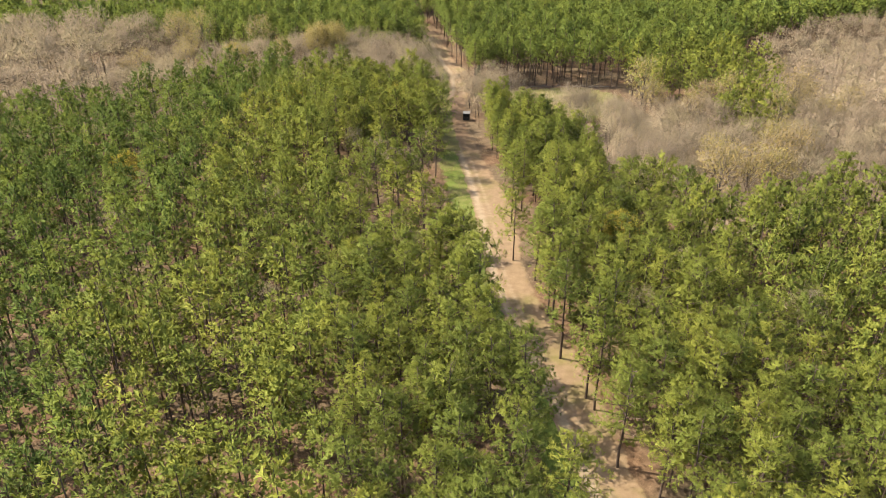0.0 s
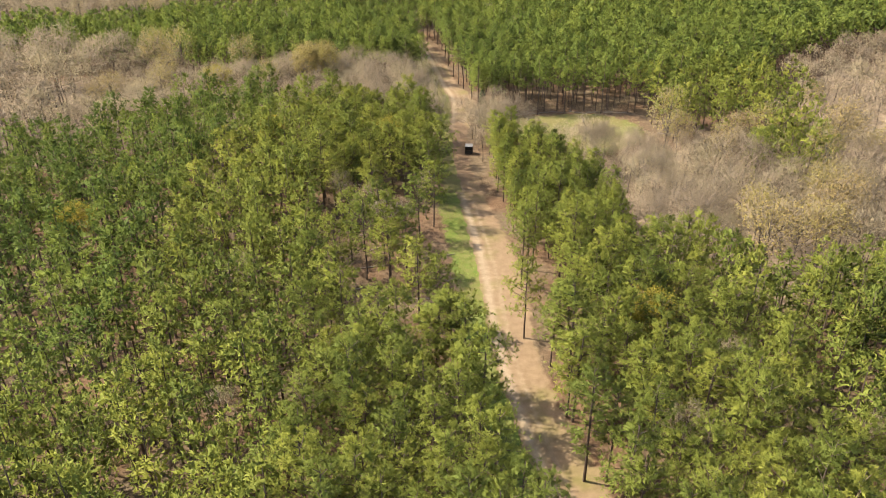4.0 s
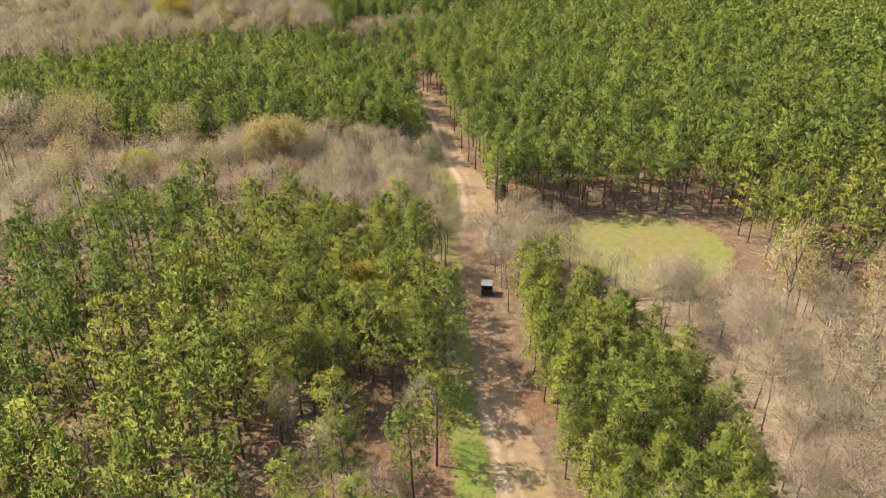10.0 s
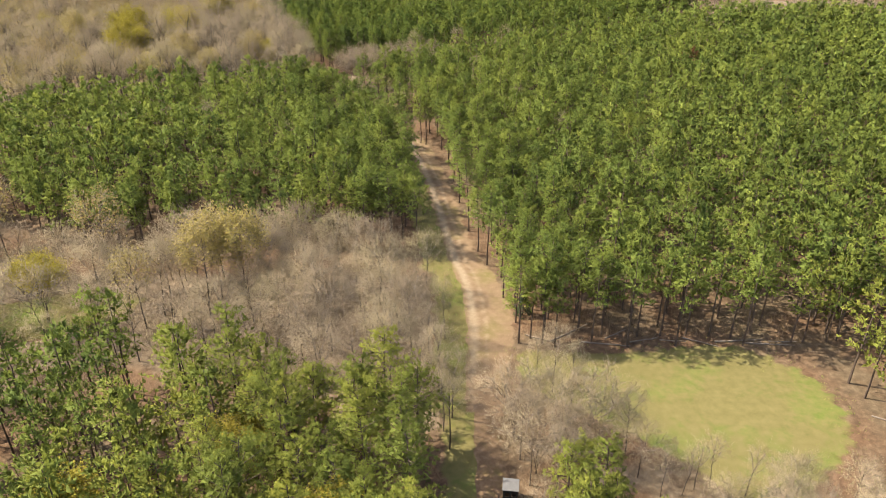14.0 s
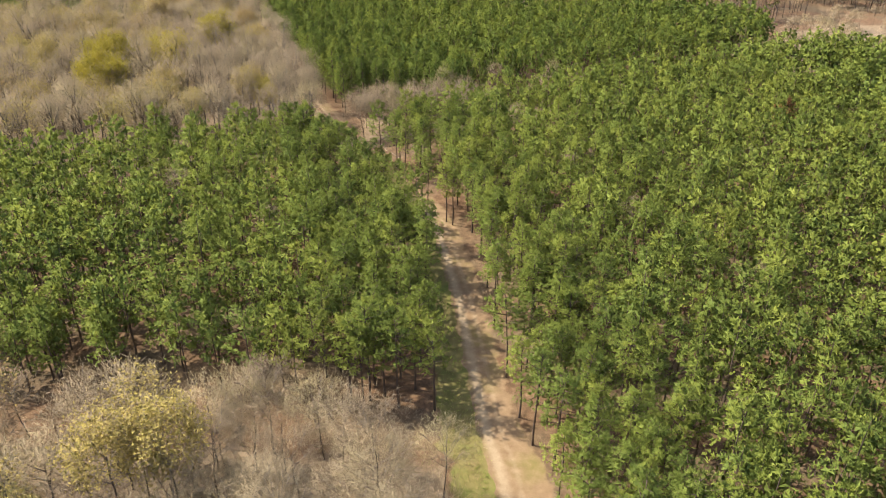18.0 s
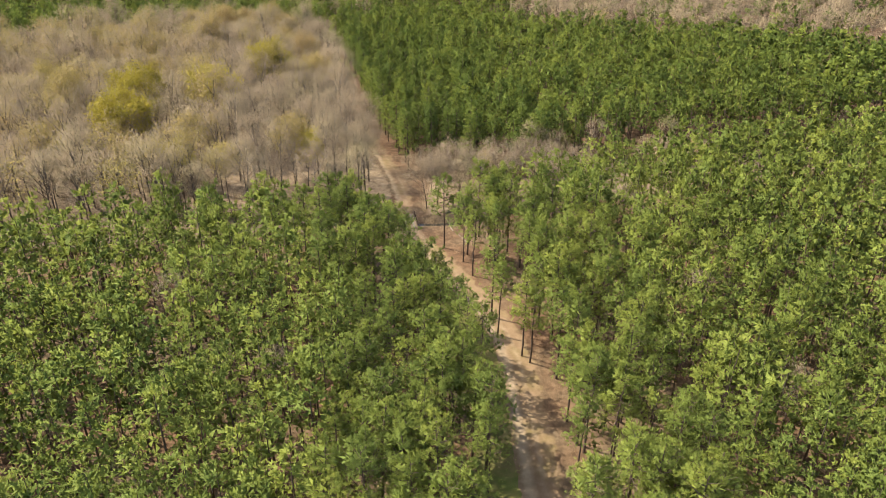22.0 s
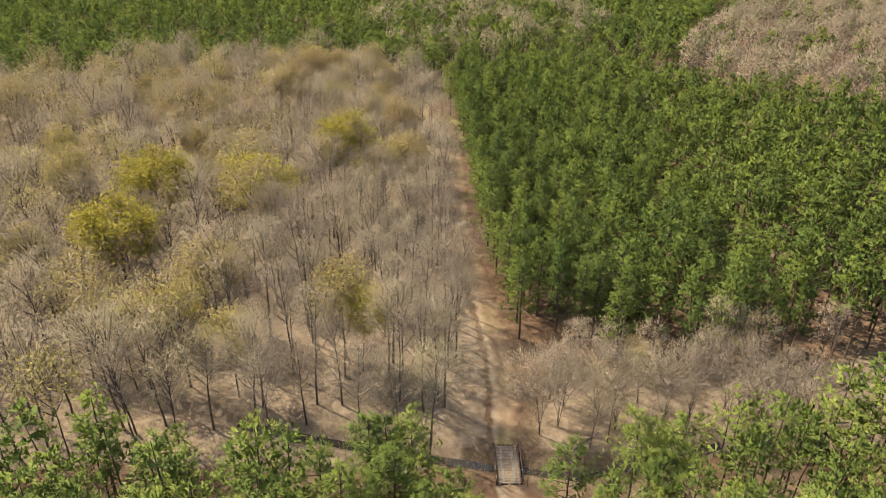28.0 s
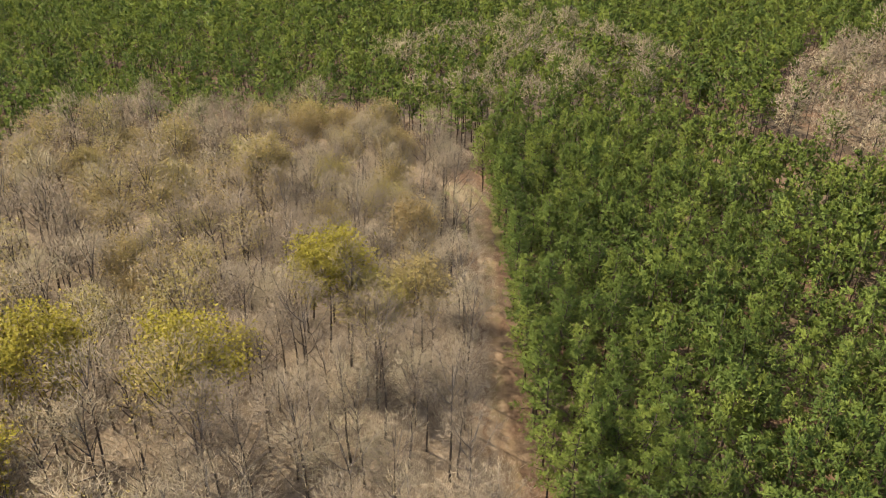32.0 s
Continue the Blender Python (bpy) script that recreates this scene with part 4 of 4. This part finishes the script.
rear_woods = [hardwood_shape(RNG, RNG.uniform(16, 20), RNG.uniform(4.4, 5.6), 180, 1.5, 0.16, sides=3) for _ in range(4)]
for key, poly in {**STANDS, **WOODS}.items():
    spots = [spot(x, y) for x, y in scatter(poly, 8.2, view=outskirts) if keep(x, y)]
    if key in WOODS:
        woodland("bare_woodland", rear_woods, (GREY_BARK, TWIGS), spots, "leafless hardwoods in the wider forest")
    else:
        woodland("pine_woodland", OLD[3], (BARK, PINE if "front" in key else YOUNG_PINE), spots, "pines in the wider forest")

cw, cl = cedar_shape(RNG, 5.0, 1.5)
cedar = tree_kind("cedar", [(cw, cl)], (BARK, CEDAR), ("trunk", "crown"), "small dark conical cedar at the forest edge")[0]
cedar.matrix_world = pose(12, 247.5, 0)

rust = tree_kind("pine_tree", OLD[0][:1], (BARK, RUST), ("trunk", "crown"), "dying pine with rust-brown needles among green ones")[0]
rust.matrix_world = pose(76.3, 375.9, height(76.3, 375.9)) @ Matrix.Diagonal((0.9, 0.9, 0.95, 1))

# ---- hunting blind beside the track ----
def hunting_blind(x, y, turn):
    ob = empty_thing("hunting_blind", pose(x, y, 0.05, 0, 0, turn), "dark box hunting blind with a pale flat roof, standing in shade", "hut")
    w, d, h, t = 1.9, 1.8, 1.95, 0.05
    for sx in (-0.75, 0.75):
        part("skid", box((0.14, d + 0.5, 0.16), pose(sx, 0, 0.08), 0.02), GREY_WOOD, ob)
    part("floor_board", box((w, d, 0.06), pose(0, 0, 0.19)), GREY_WOOD, ob)
    z0 = 0.22
    for sy, name in ((-1, "front_wall"), (1, "back_wall")):
        bm = box((w, t, 0.95), pose(0, sy * (d / 2 - t / 2), z0 + 0.475))
        box((w, t, 0.42), pose(0, sy * (d / 2 - t / 2), z0 + h - 0.21), bm=bm)
        for sx in (-w / 2 + 0.13, 0, w / 2 - 0.13):
            box((0.26 if sx else 0.2, t, h - 1.37), pose(sx, sy * (d / 2 - t / 2), z0 + 0.95 + (h - 1.37) / 2), bm=bm)
        wall = part(name, bm, BLACK_PANEL, ob)
        for sx in (-0.37, 0.37):
            part("window_frame", box((0.56, 0.03, 0.05), pose(sx, sy * (d / 2 + 0.012), z0 + 0.945)), GREY_WOOD, wall)
    for sx, name in ((-1, "side_wall"), (1, "door_wall")):
        bm = box((t, d - 2 * t - 0.006, 1.0), pose(sx * (w / 2 - t / 2), 0, z0 + 0.5))
        box((t, d - 2 * t - 0.006, 0.45), pose(sx * (w / 2 - t / 2), 0, z0 + h - 0.225), bm=bm)
        for sy in (-0.55, 0.55):
            box((t, 0.58, h - 1.45), pose(sx * (w / 2 - t / 2), sy, z0 + 1.0 + (h - 1.45) / 2), bm=bm)
        wall = part(name, bm, BLACK_PANEL, ob)
        if sx > 0:
            door = part("door", box((0.04, 0.7, 1.6), pose(w / 2 + 0.022, 0.2, z0 + 0.82), 0.01), BLACK_PANEL, wall)
    for sx in (-1, 1):
        for sy in (-1, 1):
            part("corner_trim", box((0.07, 0.07, h), pose(sx * (w / 2 + 0.01), sy * (d / 2 + 0.01), z0 + h / 2), 0.01), GREY_WOOD, ob)
    roof = part("roof", box((w + 0.16, d + 0.2, 0.06), pose(0, 0, z0 + h + 0.08, 3, 0, 0), 0.015), ROOF_SHEET, ob, "pale sheet roof")
    for k in range(7):
        part("roof_rib", box((0.04, d + 0.2, 0.03), pose(-0.96 + k * 0.32, 0, z0 + h + 0.122, 3, 0, 0)), ROOF_SHEET, roof)
    for k in range(3):
        part("step", box((0.24, 0.6, 0.05), pose(w / 2 + 0.5 - k * 0.16, 0.2, 0.06 + k * 0.09)), GREY_WOOD, ob)
    return ob


hunting_blind(6.8, 206.4, -6)


# ---- plank bridge over the creek ----
def plank_bridge(x, y, turn, length, width):
    ob = empty_thing("plank_bridge", pose(x, y, 0, 0, 0, turn), "weathered plank bridge with two bleached wheel tracks over a narrow creek", "bridge")
    top = 0.24
    for sx in (-1.25, 0, 1.25):
        part("stringer", box((0.22, length + 0.6, 0.26), pose(sx, 0, top - 0.2), 0.02), GREY_WOOD, ob)
    n = int(length / 0.27)
    for k in range(n):
        s = RNG.uniform(-0.06, 0.06)
        part("plank", box((width + s, 0.24, 0.06), pose(s, -length / 2 + (k + 0.5) * length / n, top - 0.035, 0, 0, RNG.uniform(-0.8, 0.8)), 0.01), GREY_WOOD, ob)
    for sx in (-0.72, 0.72):
        for k in range(2):
            for off in (-0.09, 0.09):
                part("tread_board", box((0.165, length / 2 - 0.05, 0.05), pose(sx + off, (k - 0.5) * length / 2 + RNG.uniform(-0.02, 0.02), top + 0.022, 0, 0, RNG.uniform(-0.5, 0.5)), 0.008), PALE_WOOD, ob, "bleached tread board")
    for sx in (-1, 1):
        for k in range(5):
            part("post", box((0.13, 0.13, 1.0), pose(sx * (width / 2 + 0.06), -length / 2 + 0.1 + k * (length - 0.2) / 4, top + 0.2, RNG.uniform(-2, 2), RNG.uniform(-2, 2)), 0.015), BARK, ob)
        part("rail", box((0.07, length + 0.3, 0.18), pose(sx * (width / 2 + 0.16), 0, top + 0.55), 0.015), BARK, ob)
        part("kerb_beam", box((0.16, length, 0.16), pose(sx * (width / 2 - 0.14), 0, top + 0.075), 0.02), BARK, ob)
    return ob


plank_bridge(-36.0, 373.5, 21.0, 6.6, 3.2)
banks = [p for p in CREEK if -75 < p[0] < 8]
cv, cf = [], []
for i, p in enumerate(banks):
    q = banks[min(i + 1, len(banks) - 1)] - banks[max(i - 1, 0)]
    q = q / np.linalg.norm(q)
    for s in (-0.75, 0.75):
        cv.append((p[0] - q[1] * s * (1 + 0.25 * ragged(i, 70.0 + s)), p[1] + q[0] * s, -1.05))
    if i:
        cf += [(2 * i - 2, 2 * i - 1, 2 * i + 1), (2 * i - 2, 2 * i + 1, 2 * i)]
tagged(new("creek_water", mesh_from("creek_water", cv, cf, [WATER])), "narrow still creek of dark brown water", kind="structure")


# ---- fallen wood ----
def log_mesh(length, r, forks):
    s = Soup()
    k = np.linspace(0, 1, 5)[:, None]
    p = np.array((0, 0, r * 0.8)) + k * (length, 0, 0.1) + RNG.normal(0, 0.08, (5, 3)) * (0, 1, 0.3)
    tube(s, p, np.linspace(r, r * 0.4, 5), 7)
    for _ in range(forks):
        b = p[RNG.integers(2, 4)]
        e = unit(RNG.normal(0, 1, 3) * (1, 1, 0.4) + (0.8, 0, 0.25)) * length * 0.25
        tube(s, [b, b + e * 0.5, b + e], (r * 0.35, r * 0.25, r * 0.1), 4)
    return s.get()[:2]


logs = [mesh_from("fallen_log", *log_mesh(RNG.uniform(4, 9), RNG.uniform(0.10, 0.19), int(RNG.integers(0, 5))), [DEAD], smooth=True) for _ in range(6)]
LOG_SPOTS = [(16, 239.8), (21, 239.5), (25, 240.5), (29, 239.6), (34, 240.2), (38, 241), (43, 239.8), (48, 239.5), (52, 240), (-16, 139), (-12, 131), (-8, 136), (-18, 146), (-5, 150), (-15, 153), (-10, 161), (-20, 160),
             (-4, 126), (30, 203), (34, 201), (-22, 366), (-26, 371), (-20, 374), (-29, 379), (-90, 384), (-84, 388), (-98, 392), (-106, 398), (-78, 396), (-70, 402), (-88, 408), (-116, 400), (-96, 404), (60, 222), (58, 213), (12, 241.5)]
for k, (x, y) in enumerate(LOG_SPOTS):
    ob = new("fallen_log", logs[k % 6])
    ob.matrix_world = pose(x, y, height(x, y) - 0.02, 0, 0, RNG.uniform(-40, 40) + (0 if y < 300 else 90))
    tagged(ob, "fallen dead trunk lying on the leaf litter", "log", "fallen logs")


# ---- brush, saplings and grass ----
def shrub_shape(h, r, twigs):
    s = Soup()
    n = 7
    a = RNG.uniform(0, 6.28, n)
    at = np.stack([np.cos(a) * r * 0.25, np.sin(a) * r * 0.25, np.zeros(n)], 1)
    out = np.stack([np.cos(a) * r, np.sin(a) * r, np.full(n, h)], 1)
    slivers(s, RNG, at, out, 1, h, 0.02, 0.3, 0.6)
    k = RNG.uniform(0.3, 0.9, (twigs, 1))
    pick = RNG.integers(0, n, twigs)
    slivers(s, RNG, (at[pick] + out[pick] * k * (0.7, 0.7, 0.8)) - (0, 0, 0.1), out[pick], 1, 0.5 * h ** 0.5, 0.022, 0.9, 0.3)
    return (s.get(),)


def bush_shape(h, r, sprays_n):
    s = Soup()
    p = unit(RNG.normal(0, 1, (sprays_n, 3))) * RNG.uniform(0.5, 1, (sprays_n, 1)) * (r, r, h * 0.5) + (0, 0, h * 0.5)
    p[:, 2] = np.abs(p[:, 2])
    sprays(s, RNG, p, p - (0, 0, h * 0.3), 4, 0.4, 0.1)
    return (s.get(),)


def patch(poly, gap, chance=1.0):
    xs, ys = [p[0] for p in poly], [p[1] for p in poly]
    out = []
    for y in np.arange(min(ys), max(ys), gap):
        for x in np.arange(min(xs), max(xs), gap):
            px, py = x + RNG.uniform(-0.6, 0.6) * gap, y + RNG.uniform(-0.6, 0.6) * gap
            if RNG.random() < chance and inside(px, py, poly) and not -3.2 < road_offset(px, py) < 3.6 and not inside(px, py, FIELD_EDGE):
                out.append((px, py, RNG.uniform(0.6, 1.4), RNG.uniform(0, 360)))
    return out


shrubs = [shrub_shape(RNG.uniform(0.9, 2.2), RNG.uniform(0.5, 1.0), 46) for _ in range(8)]
SOUTH_EDGE = [(9, 210), (14, 214), (20, 216), (28, 211), (34, 206), (42, 203), (48, 208), (52, 204), (40, 196), (30, 198), (20, 208)]
woodland("brush", shrubs, (BRUSH,), patch(OPEN, 2.0, 0.75), "tangled brown brush and saplings in an open gap")["category"] = "brush"
woodland("brush", shrubs, (BRUSH,), patch(SOUTH_EDGE, 1.7, 0.85), "grey-brown scrub along the edge of the clearing")["category"] = "brush"
woodland("brush", shrubs, (BRUSH,), patch([(9, 239), (57, 239.5), (60, 246), (12, 248)], 2.0, 0.8), "dead brush piled along the plantation edge")["category"] = "brush"
woodland("brush", shrubs, (BRUSH,), patch([(-45, 362), (-15, 366), (-8, 384), (-24, 392), (-38, 384), (-52, 376)], 2.2, 0.6), "low bare brush on the creek banks")["category"] = "brush"
woodland("brush", shrubs, (BRUSH,), patch([(-46, 384), (-60, 366), (-130, 345), (-150, 420), (-120, 480), (-92, 488), (-60, 425)], 4.2, 0.6), "thin brown undergrowth beneath bare trees")["category"] = "brush"
woodland("brush", shrubs, (BRUSH,), patch([(-100, 200), (-5, 224), (-2, 262), (-90, 276)], 4.2, 0.5), "thin brown undergrowth beneath bare trees")["category"] = "brush"
woodland("brush", shrubs, (BRUSH,), patch([(34, 150), (110, 160), (100, 210), (70, 204), (50, 205), (30, 195)], 3.6, 0.6), "thin brown undergrowth in the wooded hollow")["category"] = "brush"
woodland("brush", shrubs, (BRUSH,), [(LINE[i, 0] + TANGENT[i, 1] * o, LINE[i, 1] - TANGENT[i, 0] * o, RNG.uniform(0.3, 0.8), RNG.uniform(0, 360))
                                     for i in range(40, len(LINE) - 60) for o in (RNG.uniform(3.6, 6.5), -RNG.uniform(4.5, 8.5)) if RNG.random() < 0.5], "low dead weeds along the track")["category"] = "brush"

for x, y, h, r, mat, words in ((39.5, 205.2, 2.6, 1.7, CEDAR, "dark evergreen bush at the edge of the clearing"), (43, 205.5, 1.6, 1.6, GRASS, "bright green bush at the edge of the clearing"),
                               (-6, 117, 1.5, 1.3, PINE, "young green shrub beside the grass verge"), (-9, 122, 1.3, 1.1, GRASS, "young green shrub in an open gap"),
                               (-3, 131, 1.6, 1.0, GRASS, "young green shrub in an open gap"), (-13, 127, 1.6, 1.2, PINE, "young green shrub in an open gap")):
    (v, f, lean), = bush_shape(h, r, 260)
    ob = new("bush", mesh_from("bush", v, f, [mat], lean=lean))
    ob.matrix_world = pose(x, y, 0)
    tagged(ob, words, "bush")

blades = []
for _ in range(5):
    s = Soup()
    sprays(s, RNG, RNG.normal(0, 0.18, (5, 3)) * (1, 1, 0), np.repeat([(0, 0, 1.0)], 5, 0), 3, 0.22, 0.035, 0.5, 0.8)
    blades.append((s.get(),))
tufts = [(LINE[i, 0] + TANGENT[i, 1] * o, LINE[i, 1] - TANGENT[i, 0] * o, RNG.uniform(0.6, 1.5), RNG.uniform(0, 360))
         for i in range(30, len(LINE) - 80) for o in -RNG.uniform(2.4, 8.5, 9) if not 183 < LINE[i, 1] < 221 and LINE[i, 1] < 366]
woodland("grass", blades, (GRASS,), tufts, "fresh grass tufts on the verge")["category"] = "grass"
woodland("grass", blades, (GRASS,), [(x + RNG.normal(0, 1.6), y + RNG.normal(0, 1.6), RNG.uniform(0.6, 1.4), RNG.uniform(0, 360)) for x, y in spline(FIELD_EDGE + FIELD_EDGE[:1], 0.3)],
         "straw-coloured grass tufts round the clearing")["category"] = "grass"
saplings = [shrub_shape(RNG.uniform(3.0, 5.5), RNG.uniform(0.8, 1.6), 95) for _ in range(8)]
for poly, gap in (([(-46, 384), (-50, 370), (-130, 348), (-150, 430), (-120, 480), (-92, 488), (-60, 425)], 4.0), ([(-100, 204), (-5, 226), (-2, 262), (-90, 274)], 4.2), ([(36, 152), (110, 162), (100, 210), (70, 202), (50, 204), (32, 197)], 3.8),
                  ([(-36, 380), (-10, 388), (10, 400), (0, 408), (-22, 399), (-38, 396)], 6.5)):
    woodland("saplings", saplings, (TWIGS,), patch(poly, gap, 0.7), "thin leafless saplings beneath the bare trees")["category"] = "saplings"
